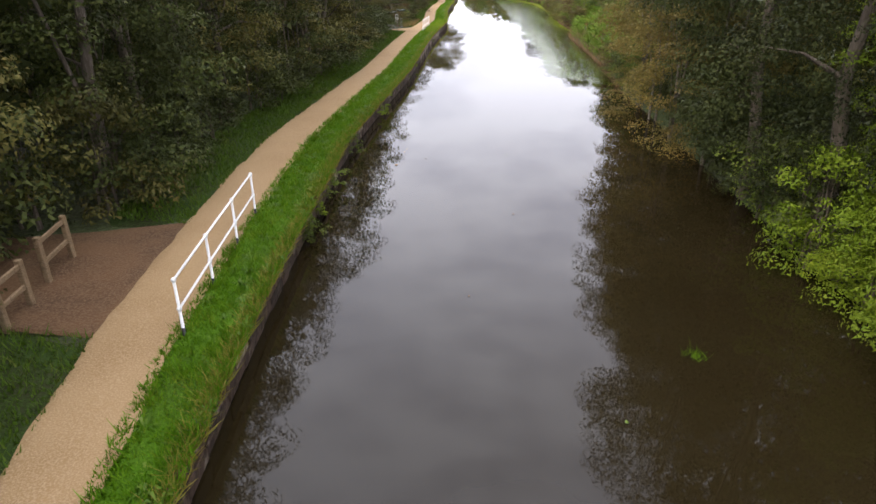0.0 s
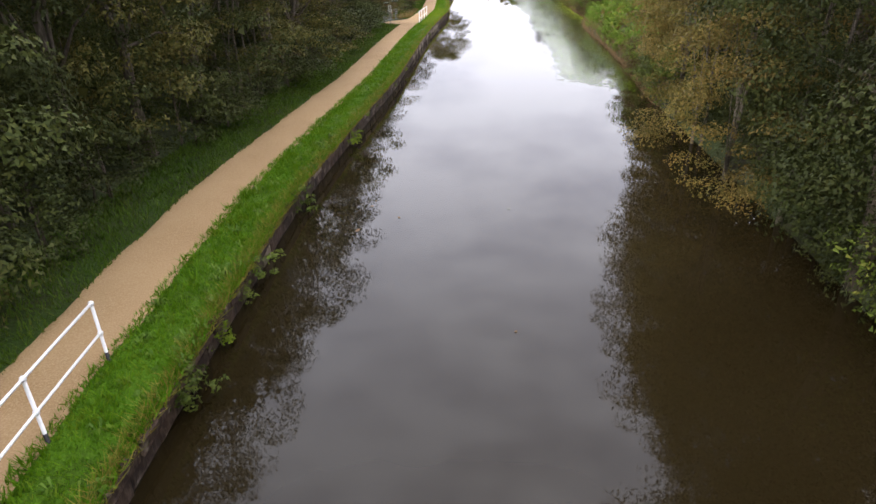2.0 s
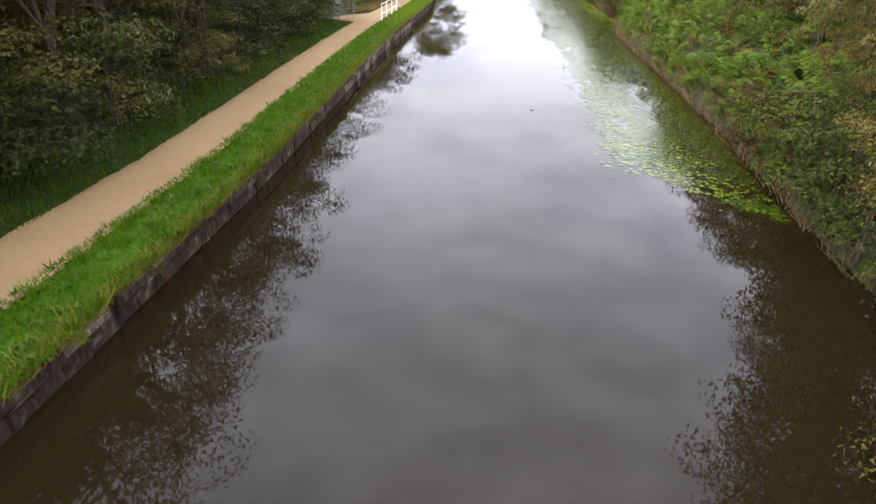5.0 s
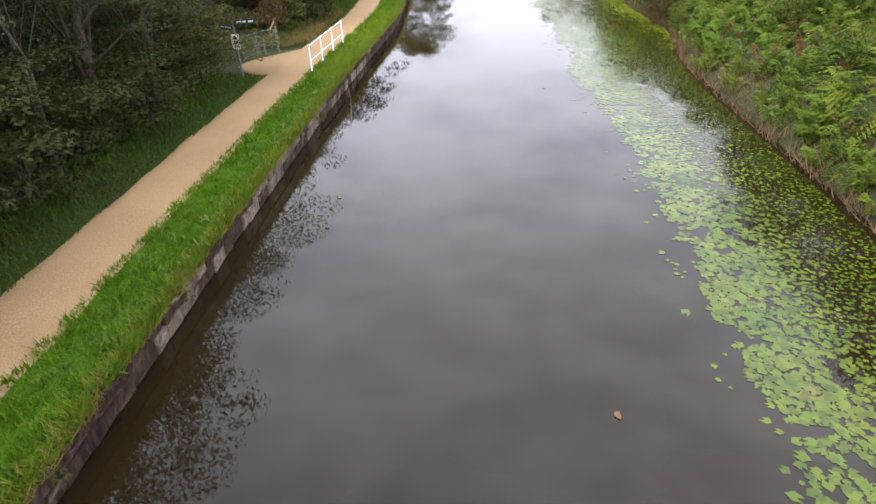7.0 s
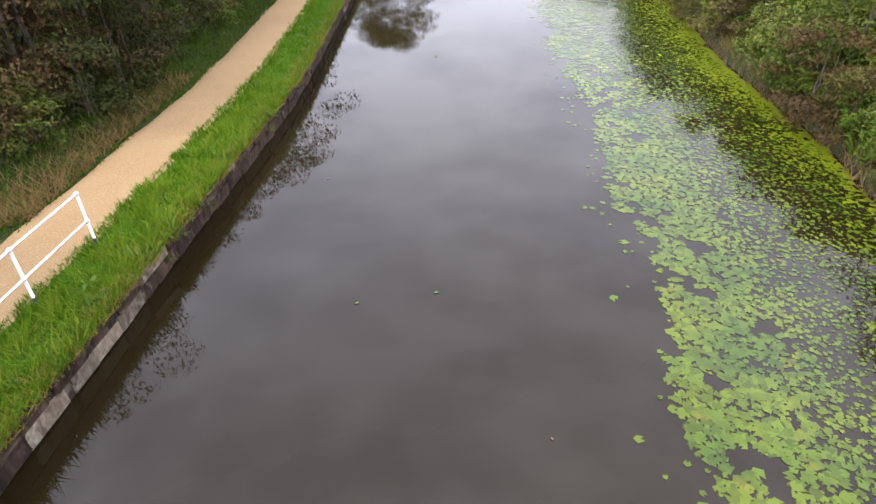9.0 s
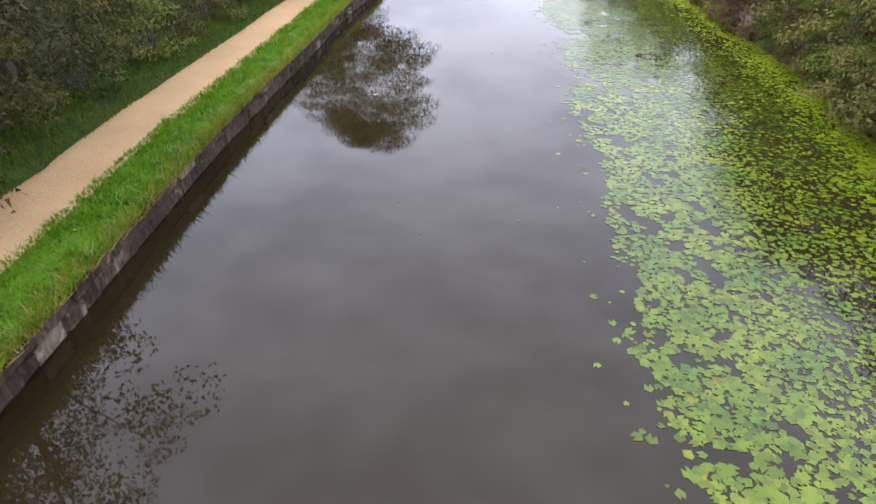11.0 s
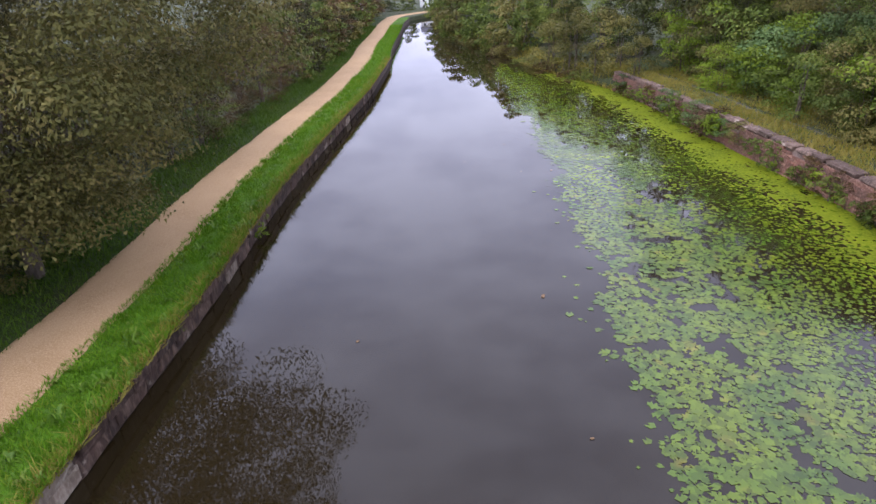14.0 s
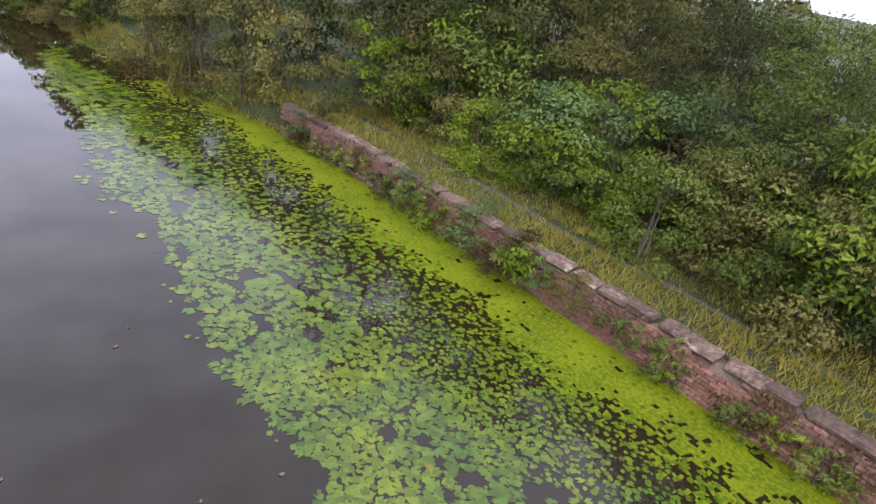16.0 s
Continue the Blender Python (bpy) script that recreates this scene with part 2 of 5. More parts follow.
M = {
    "water": water_material(),
    "soil": surface("leaf_litter_and_grass", (0.030, 0.044, 0.011), (0.026, 0.020, 0.011), (0.05, 0.062, 0.017), 0.45, 9.0, bump=0.8, depth=0.04),
    "gravel": surface("tan_rolled_gravel", (0.272, 0.176, 0.082), (0.222, 0.138, 0.060), (0.345, 0.242, 0.130), 0.7, 38.0, bump=0.35, depth=0.008, gloss=0.2),
    "earth": surface("trodden_red_brown_earth", (0.100, 0.053, 0.023), (0.055, 0.030, 0.014), (0.135, 0.082, 0.042), 0.9, 26.0, bump=0.4, depth=0.01, gloss=0.2),
    "stone": surface("wet_stained_stone", (0.054, 0.032, 0.021), (0.017, 0.010, 0.006), (0.100, 0.067, 0.046), 2.2, 10.0, bump=0.7, depth=0.02, spread=0.35, stretch=(1, 1, 0.4), lichen=((0.20, 0.165, 0.125), 2.6, 0.60)),
    "lichen_stone": surface("lichened_coping_stone", (0.098, 0.062, 0.044), (0.040, 0.026, 0.018), (0.165, 0.115, 0.085), 2.4, 12.0, bump=0.7, depth=0.015, spread=0.35, stretch=(1, 1, 0.5), lichen=((0.26, 0.21, 0.165), 3.4, 0.61)),
    "pale_stone": surface("pale_tan_coping_stone", (0.200, 0.155, 0.108), (0.080, 0.056, 0.038), (0.29, 0.24, 0.18), 2.6, 12.0, bump=0.7, depth=0.015, spread=0.3, stretch=(1, 1, 0.5), lichen=((0.33, 0.29, 0.22), 4.0, 0.58)),
    "brick": surface("weathered_red_brick", (0.185, 0.084, 0.056), (0.080, 0.046, 0.032), (0.25, 0.150, 0.11), 1.1, 14.0, bump=0.6, depth=0.01, spread=0.35),
    "mortar": surface("old_mortar", (0.13, 0.088, 0.066), (0.06, 0.045, 0.032), (0.19, 0.145, 0.115), 1.5, 20.0),
    "bark": surface("grey_brown_bark", (0.085, 0.066, 0.048), (0.035, 0.027, 0.020), (0.14, 0.115, 0.09), 2.0, 16.0, bump=0.8, depth=0.02, where="own", stretch=(1, 1, 0.25)),
    "birch": surface("pale_bark", (0.105, 0.088, 0.066), (0.05, 0.04, 0.03), (0.16, 0.14, 0.11), 2.2, 10.0, where="own", stretch=(1, 1, 2.0)),
    "white": surface("white_painted_steel", (0.80, 0.80, 0.78), (0.70, 0.69, 0.65), (0.84, 0.84, 0.83), 1.5, 22.0, rough=0.4, bump=0.1, depth=0.002, gloss=0.5),
    "black": surface("black_painted_steel", (0.015, 0.015, 0.016), (0.03, 0.025, 0.02), (0.02, 0.02, 0.02), 3.0, 25.0, rough=0.45, bump=0.1, depth=0.002),
    "wood": surface("weathered_timber", (0.19, 0.125, 0.065), (0.10, 0.065, 0.035), (0.29, 0.21, 0.12), 2.0, 18.0, where="own", stretch=(0.3, 6, 6)),
    "steel": surface("galvanised_steel", (0.105, 0.112, 0.100), (0.07, 0.07, 0.06), (0.16, 0.165, 0.155), 3.0, 30.0, rough=0.5, bump=0.1, depth=0.002, metal=0.6),
    "sign_blue": surface("dark_blue_sign_paint", (0.010, 0.055, 0.085), (0.008, 0.04, 0.06), (0.02, 0.07, 0.10), 3.0, 30.0, rough=0.4, bump=0.05, depth=0.001),
    "tarmac": surface("worn_trail_surface", (0.062, 0.055, 0.048), (0.045, 0.05, 0.025), (0.085, 0.078, 0.07), 0.8, 26.0),
    "slate": surface("grey_slate", (0.10, 0.10, 0.11), (0.06, 0.06, 0.07), (0.15, 0.15, 0.16), 0.6, 4.0),
    "render": surface("white_house_render", (0.75, 0.74, 0.72), (0.66, 0.65, 0.62), (0.8, 0.8, 0.78), 0.4, 5.0),
    "pane": surface("dark_window_glass", (0.03, 0.035, 0.04), (0.02, 0.02, 0.025), (0.04, 0.045, 0.05), 0.6, 3.0, rough=0.08, bump=0.0, gloss=0.6),
    "grass": foliage("verge_grass", [(0.040, 0.102, 0.003), (0.070, 0.164, 0.005), (0.104, 0.208, 0.007), (0.172, 0.200, 0.022)], 0.3, 0.6, 0.0, 1.3),
    "tussock": foliage("pale_green_tussocks", [(0.075, 0.150, 0.006), (0.120, 0.215, 0.010), (0.175, 0.255, 0.016), (0.245, 0.245, 0.040)], 0.3, 0.6, 0.0, 1.6),
    # Verge grass tones darkened to carry the shade under the trees.
    "shade_grass": foliage("grass_darkened_for_shade", [(0.030, 0.064, 0.005), (0.050, 0.096, 0.007), (0.070, 0.118, 0.011), (0.10, 0.10, 0.022)], 0.3, 0.6, 0.0, 0.7),
    "dry_grass": foliage("dry_straw_grass", [(0.110, 0.132, 0.014), (0.185, 0.185, 0.026), (0.265, 0.205, 0.048), (0.195, 0.210, 0.028)], 0.25, 0.6, 0.0, 0.8),
    "dark_leaf": foliage("dark_green_leaves", [(0.015, 0.022, 0.006), (0.032, 0.042, 0.010), (0.056, 0.066, 0.016), (0.088, 0.090, 0.026)]),
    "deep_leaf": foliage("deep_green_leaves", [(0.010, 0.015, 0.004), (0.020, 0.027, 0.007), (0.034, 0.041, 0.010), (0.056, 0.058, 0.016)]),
    "olive_leaf": foliage("olive_leaves", [(0.032, 0.034, 0.009), (0.074, 0.074, 0.017), (0.125, 0.114, 0.029), (0.195, 0.152, 0.049)]),
    "hazel_leaf": foliage("mid_green_leaves", [(0.026, 0.042, 0.007), (0.058, 0.085, 0.013), (0.104, 0.136, 0.022), (0.18, 0.170, 0.036)], 0.22),
    "lime_leaf": foliage("bright_lime_leaves", [(0.062, 0.104, 0.008), (0.108, 0.164, 0.011), (0.155, 0.212, 0.016), (0.21, 0.245, 0.024)], 0.35, 0.55, 0.2),
    "rust_leaf": foliage("autumn_brown_leaves", [(0.026, 0.020, 0.008), (0.054, 0.036, 0.014), (0.084, 0.049, 0.019), (0.085, 0.070, 0.022)]),
    "hedge_leaf": foliage("dull_hedge_leaves", [(0.016, 0.018, 0.006), (0.032, 0.033, 0.010), (0.056, 0.051, 0.015), (0.098, 0.075, 0.025)]),
    "birch_leaf": foliage("yellowing_birch_leaves", [(0.056, 0.056, 0.014), (0.112, 0.098, 0.026), (0.170, 0.126, 0.036), (0.23, 0.150, 0.046)], 0.35),
    "fern_leaf": foliage("bracken_green", [(0.040, 0.084, 0.010), (0.080, 0.145, 0.018), (0.130, 0.195, 0.026), (0.20, 0.170, 0.026)], 0.3, 0.7, 0.0, 0.9, 0.03),
    "rust_fern": foliage("dying_bracken", [(0.10, 0.06, 0.02), (0.17, 0.085, 0.025), (0.22, 0.12, 0.03)], 0.3, 0.6, 0.0),
    "pad": pad_material(),
    "duckweed": surface("duckweed_mat", (0.100, 0.128, 0.002), (0.048, 0.074, 0.002), (0.150, 0.165, 0.006), 0.9, 13.0, rough=0.8, bump=0.6, depth=0.012, gloss=0.08),
    "blue_leaf": foliage("blue_green_leaves", [(0.026, 0.048, 0.015), (0.056, 0.094, 0.028), (0.090, 0.136, 0.040), (0.13, 0.165, 0.055)]),
    "weed_leaf": foliage("broad_weed_leaves", [(0.034, 0.080, 0.006), (0.060, 0.125, 0.008), (0.095, 0.170, 0.012), (0.15, 0.19, 0.03)], 0.3, 0.5, 0.0, 1.0, 0.2),
    "dead_grass": foliage("dead_brown_grass", [(0.11, 0.085, 0.025), (0.17, 0.12, 0.045), (0.21, 0.135, 0.055), (0.13, 0.14, 0.03)], 0.25, 0.7, 0.0, 0.8),
    "reed": foliage("pale_brown_reeds", [(0.10, 0.062, 0.032), (0.17, 0.105, 0.055), (0.22, 0.145, 0.08), (0.12, 0.125, 0.04)], 0.25, 0.7, 0.0),
}


# ---------------------------------------------------------------- mesh helpers
def mesh_np(name, verts, faces, material):
    """A mesh from arrays; all faces have the same number of corners."""
    me = bpy.data.meshes.new(name)
    faces = np.asarray(faces, np.int32)
    me.vertices.add(len(verts))
    me.vertices.foreach_set("co", np.asarray(verts, np.float32).ravel())
    me.loops.add(faces.size)
    me.loops.foreach_set("vertex_index", faces.ravel())
    me.polygons.add(len(faces))
    me.polygons.foreach_set("loop_start", np.arange(0, faces.size, faces.shape[1], dtype=np.int32))
    me.update(calc_edges=True)
    me.validate()
    me.materials.append(material)
    return me


def mesh_bm(name, bm, material, smooth=False):
    me = bpy.data.meshes.new(name)
    bmesh.ops.recalc_face_normals(bm, faces=bm.faces)
    bm.to_mesh(me)
    bm.free()
    me.materials.append(material)
    if smooth:
        me.polygons.foreach_set("use_smooth", [True] * len(me.polygons))
    return me


def part(name, me, parent, label="", m=None):
    ob = new(name, me)
    ob.parent = parent
    if m is not None:
        ob.matrix_basis = m
    return tagged(ob, label)


def box(bm, cx, cy, cz, sx, sy, sz, bevel=0.0, turn=None):
    made = bmesh.ops.create_cube(bm, size=1.0)["verts"]
    bmesh.ops.scale(bm, vec=(sx, sy, sz), verts=made)
    if bevel:
        edges = list({e for v in made for e in v.link_edges})
        made = list({v for f in bmesh.ops.bevel(bm, geom=edges, offset=bevel, segments=1, affect="EDGES", profile=0.5)["faces"] for v in f.verts} | {v for v in made if v.is_valid})
    if turn is not None:
        bmesh.ops.transform(bm, matrix=turn, verts=made)
    bmesh.ops.translate(bm, vec=(cx, cy, cz), verts=made)
    return made


def tube_arrays(points, radii, sides=7):
    """Rings round a line of points, tapered; quads and a closing fan left open at the ends."""
    pts = [Vector(p) for p in points]
    verts, faces = [], []
    for i, p in enumerate(pts):
        d = (pts[min(i + 1, len(pts) - 1)] - pts[max(i - 1, 0)]).normalized()
        a = d.cross(Vector((0.31, 0.95, 0.05))).normalized()
        b = d.cross(a)
        for k in range(sides):
            w = 2 * math.pi * k / sides
            verts.append(p + (a * math.cos(w) + b * math.sin(w)) * radii[i])
    for i in range(len(pts) - 1):
        for k in range(sides):
            k2 = (k + 1) % sides
            faces.append((i * sides + k, i * sides + k2, (i + 1) * sides + k2, (i + 1) * sides + k))
    return np.array([tuple(v) for v in verts]), np.array(faces)


def joined(pieces):
    vs, fs, base = [], [], 0
    for v, f in pieces:
        vs.append(v)
        fs.append(np.asarray(f) + base)
        base += len(v)
    return np.concatenate(vs), np.concatenate(fs)


def tube(name, points, radius, material, sides=10):
    v, f = tube_arrays(points, [radius] * len(points), sides)
    v2, f2 = [], []
    for ring in (range(sides), range(len(v) - sides, len(v))):
        ring = list(ring)
        v2.append(v[ring].mean(0))
        c = len(v) + len(v2) - 1
        f2 += [(ring[k], ring[(k + 1) % sides], c, c) for k in range(sides)]
    me = bpy.data.meshes.new(name)
    quads = [tuple(q) for q in f.tolist()] + [q[:3] for q in f2]
    me.from_pydata([tuple(x) for x in v.tolist()] + [tuple(x) for x in np.array(v2).tolist()], [], quads)
    me.update()
    me.materials.append(material)
    me.polygons.foreach_set("use_smooth", [True] * len(me.polygons))
    return me


# ---------------------------------------------------------------- the lines of the banks
def line(ys, xs, soft=9):
    """A bank's x along y, softened."""
    grid = np.arange(-100.0, 215.0, 0.5)
    v = np.interp(grid, ys, xs)
    k = np.ones(soft) / soft
    pad = np.pad(v, soft, mode="edge")
    v = np.convolve(pad, k, mode="same")[soft:-soft]
    return lambda y: np.interp(y, grid, v)


LEFT = line([-100, 4, 9, 12, 18, 21, 25, 30, 38, 42, 46, 50, 55, 64, 68, 72, 76, 80, 94, 98, 104, 108, 112, 118, 126, 131, 135, 140, 148, 160, 166, 177, 190, 198, 206, 215],
            [-3.5, -3.7, -4.1, -4.5, -4.95, -5.1, -5.4, -5.3, -5.1, -4.95, -5.05, -5.1, -5.2, -5.2, -5.1, -5.0, -4.85, -4.75, -5.6, -5.85, -5.95, -5.95, -6.15, -5.9, -6.0, -6.35, -6.4, -6.35, -6.2, -6.7, -7.4, -8.1, -9.1, -9.0, -3.0, 20.0])
RIGHT = line([-100, 10, 20, 30, 40, 47, 53, 59, 65, 70, 76, 80, 85, 104, 108, 112, 122, 126, 130, 133, 136, 140, 145, 149, 152, 155, 159, 165, 172, 181, 190, 198, 204, 215],
             [7.2, 7.1, 7.0, 7.1, 7.2, 7.7, 7.9, 8.0, 8.0, 8.2, 9.4, 9.1, 8.9, 10.7, 10.6, 10.2, 10.4, 10.6, 10.5, 10.0, 9.5, 8.8, 8.1, 6.9, 5.4, 4.0, 2.8, 1.5, -1.2, -3.8, -5.6, -5.0, 2.0, 30.0])
PATH_Z = 0.60
WALL_FROM, WALL_TO = 110.0, 148.0


def VERGE(y):
    """Width of the grass between the canal's edge and the towpath."""
    return float(np.interp(y, [8.0, 9.6, 12.1, 18, 21], [0.85, 1.0, 1.14, 1.30, 1.36]))


def OUTER(y):
    """Distance from the canal's edge to the far side of the towpath."""
    return float(np.interp(y, [8.0, 9.6, 12.1, 18, 21], [2.1, 2.3, 2.58, 2.85, 2.98]))


def WEST(y):
    """The line from which the hedge and wood beside the towpath are set back."""
    return LEFT(y) + 0.75


def trodden(y):
    """1 where a track crosses the inner verge, 0 elsewhere."""
    return float(np.interp(y, [11.5, 12.1, 16.8, 17.6, 65.6, 66.1, 70.8, 71.8], [0, 1, 1, 0, 0, 1, 1, 0]))


def right_top(y):
    """Height of the far bank's lip: low earth at first, then a wall."""
    return np.interp(y, [-100, 74, 98, 110, 147, 151, 215], [0.30, 0.30, 0.6, 1.04, 1.04, 0.35, 0.35])


# ---------------------------------------------------------------- ground, water, path
def strip(name, ys, columns, material):
    """A sheet over stations ys; columns(y) gives the x and z of each of its columns."""
    rows = [columns(y) for y in ys]
    n = len(rows[0])
    v = np.array([(x, y, z) for y, row in zip(ys, rows) for x, z in row])
    i = np.arange(len(ys) - 1)[:, None] * n + np.arange(n - 1)[None, :]
    f = np.stack([i, i + 1, i + n + 1, i + n], -1).reshape(-1, 4)
    return mesh_np(name, v, f, material)


def hummock(x, y, size=0.12):
    return size * noise.noise((x * 0.35, y * 0.35, 1.7)) + 0.4 * size * noise.noise((x * 1.3, y * 1.3, 5.1))


def ground_columns(y):
    a, b, t = float(LEFT(y)), float(RIGHT(y)), float(right_top(y))
    wall = WALL_FROM < y < WALL_TO
    out = [(-1500.0, 0.6), (-500.0, 0.6), (-150.0, 0.7), (-60.0, 0.8), (a - 22, 0.8), (a - 14, 0.75)]
    flat = 1 - trodden(y)
    out += [(a - d, PATH_Z - 0.04 + flat * (0.14 + hummock(a - d, y))) for d in (10.0, 8.0, 6.4, 5.2)]
    out += [(a - 4.4, PATH_Z - 0.06), (a - 3.6, PATH_Z - 0.06)]
    out += [(a - 2.9, PATH_Z - 0.02), (a - 2.0, PATH_Z - 0.02), (a - 1.3, PATH_Z - 0.02)]
    out += [(a - 0.9, PATH_Z - 0.08), (a - 0.36, PATH_Z - 0.12), (a - 0.30, PATH_Z - 0.30), (a - 0.25, -1.2)]
    out += [(0.5 * (a + b), -1.5), (b + 0.24, -1.2), (b + 0.30, t - 0.25)]
    if wall:
        out += [(b + 0.42, t - 0.05), (b + 1.0, t + 0.02 + hummock(b + 1, y, 0.1)), (b + 2.0, t + 0.04 + hummock(b + 2, y, 0.1)),
                (b + 3.4, t + 0.35 + hummock(b + 3, y, 0.2)), (b + 6.0, t + 1.3 + hummock(b + 6, y, 0.4)), (b + 10.0, t + 2.2)]
    else:
        out += [(b + 0.6, t + 0.1), (b + 1.0, t + 0.35 + hummock(b + 1, y, 0.2)), (b + 2.0, t + 0.75 + hummock(b + 2, y, 0.25)),
                (b + 3.4, t + 1.2 + hummock(b + 3, y, 0.3)), (b + 6.0, t + 1.7 + hummock(b + 6, y, 0.4)), (b + 10.0, t + 2.1)]
    out += [(b + 16, 3.2), (b + 40, 3.4), (b + 140, 3.0), (b + 500, 2.0), (1700.0, 1.0)]
    return out


def ground_height(x, y):
    cols = ground_columns(float(y))
    return float(np.interp(x, [c[0] for c in cols], [c[1] for c in cols]))


GROUND_Y = np.concatenate([[-1500, -500, -200, -100], np.arange(-60, 206, 1.0), [207, 210, 214, 230, 300, 500, 900, 2500]])
tagged(new("ground", strip("ground", GROUND_Y, ground_columns, M["soil"])), "grassy canal banks with leaf litter and low slopes", "ground", kind="structure")


def water_columns(y):
    a, b = float(LEFT(y)) - 0.2, float(RIGHT(y)) + 0.2
    return [(a + (b - a) * k / 4, 0.0) for k in range(5)]


tagged(new("water", strip("water", np.arange(-100, 215, 2.0), water_columns, M["water"])), "still murky brown canal water mirroring an overcast sky", "water", kind="structure")


def edge_wobble(y, seed):
    return 0.10 * noise.noise((y * 0.55, seed, 0.0)) + 0.05 * noise.noise((y * 2.3, seed, 3.0))


def path_columns(y):
    a = float(LEFT(y))
    turn = max(0.0, y - 192) * 0.05
    x0, x1 = a - OUTER(y) + edge_wobble(y, 2.0) - turn, a - VERGE(y) + edge_wobble(y, 9.0)
    return [(x0 - 0.06, PATH_Z - 0.03)] + [(x0 + (x1 - x0) * k / 6, PATH_Z + 0.012 + 0.03 * math.sin(math.pi * k / 6)) for k in range(7)] + [(x1 + 0.06, PATH_Z - 0.03)]


tagged(new("path", strip("path", np.arange(-60, 206, 0.25), path_columns, M["gravel"])), "tan rolled-gravel towpath with grass growing over its edges", "path", kind="structure")


def fan_sheet(name, outline, z, material, inner=0.0):
    """A flat patch with a wavering edge and a slightly domed middle."""
    pts = [Vector((x, y, 0)) for x, y in outline]
    ring = []
    for i, p in enumerate(pts):
        q = pts[(i + 1) % len(pts)]
        steps = max(2, int((q - p).length / 0.25))
        for k in range(steps):
            r = p.lerp(q, k / steps)
            w = 0.10 * noise.noise((r.x * 1.1, r.y * 1.1, 4.0))
            ring.append((r.x + w, r.y + w, z - 0.03))
    c = np.mean([r[:2] for r in ring], 0)
    bm = bmesh.new()
    layers = []
    for s, dz in ((1.0, 0.0), (0.96, 0.035), (0.55, 0.05)):
        layers.append([bm.verts.new((c[0] + (x - c[0]) * s, c[1] + (y - c[1]) * s, zz + dz)) for x, y, zz in ring])
    n = len(ring)
    for a, b in zip(layers, layers[1:]):
        for i in range(n):
            bm.faces.new((a[i], a[(i + 1) % n], b[(i + 1) % n], b[i]))
    mid = bm.verts.new((c[0], c[1], z + 0.02))
    for i in range(n):
        bm.faces.new((layers[-1][i], layers[-1][(i + 1) % n], mid))
    return mesh_bm(name, bm, material)


tagged(new("earth_track", fan_sheet("earth_track", [(-7.0, 12.0), (-7.6, 17.1), (-9.1, 16.5), (-11.0, 15.9), (-14.0, 15.1), (-14.0, 12.6), (-10.2, 12.1), (-8.4, 12.1)], PATH_Z + 0.02, M["earth"])), "trodden red-brown earth track joining the towpath", "path", kind="structure")
tagged(new("path_branch", fan_sheet("path_branch", [(-7.6, 66.1), (-7.6, 71.5), (-7.85, 70.9), (-8.5, 70.0), (-9.2, 69.2), (-9.65, 68.5), (-9.75, 67.6), (-9.3, 66.8), (-8.8, 66.3), (-8.2, 66.1)], PATH_Z + 0.022, M["gravel"])), "tan gravel branch of the towpath leading to a gate", "path", kind="structure")
tagged(new("trail", strip("trail", np.arange(112, 148, 1.0), lambda y: [(float(RIGHT(y)) + 1.45 + 0.15 * math.sin(y * 0.21) + k * 0.085, 1.105 + hummock(RIGHT(y) + 1.7, y, 0.1) - 0.03 * abs(k - 1.5)) for k in range(4)], M["tarmac"])), "narrow worn grey trail behind the canal wall", "path", kind="structure")
tagged(new("gate_track", strip("gate_track", np.arange(71.2, 88, 0.8), lambda y: [(-10.9 - 0.62 * (y - 72) - 0.2 * math.sin(y * 0.7) + 0.25 * k, ground_height(-10.9 - 0.62 * (y - 72) - 0.2 * math.sin(y * 0.7) + 0.25 * k, y) + 0.02 + 0.01 * k * (3 - k)) for k in range(4)], M["tarmac"])), "grey track climbing away behind a gate", "path", kind="structure")


# ---------------------------------------------------------------- trees and shrubs
def unit(rng, n):
    v = rng.normal(size=(n, 3))
    return v / np.linalg.norm(v, axis=1)[:, None]


def leaf_arrays(rng, centres, normals, size, slim=0.55, droop=0.25, fine=False):
    """A folded four-cornered leaf at each centre, or for fine foliage a pointed three-cornered one."""
    n = len(centres)
    a = np.cross(normals, unit(rng, n))
    a /= np.linalg.norm(a, axis=1)[:, None] + 1e-9
    a[:, 2] -= droop
    a /= np.linalg.norm(a, axis=1)[:, None]
    b = np.cross(normals, a)
    s = (size * rng.uniform(0.65, 1.35, n))[:, None]
    mid = centres + normals * s * 0.12
    if fine:
        v = np.stack([centres - a * s * 0.4 - b * s * slim * 0.5, centres - a * s * 0.4 + b * s * slim * 0.5, centres + a * s * 0.6], 1).reshape(-1, 3)
        return v, np.arange(3 * n).reshape(-1, 3)
    v = np.stack([centres - a * s * 0.5, mid + b * s * slim * 0.5, centres + a * s * 0.5, mid - b * s * slim * 0.5], 1).reshape(-1, 3)
    return v, np.arange(4 * n).reshape(-1, 4)


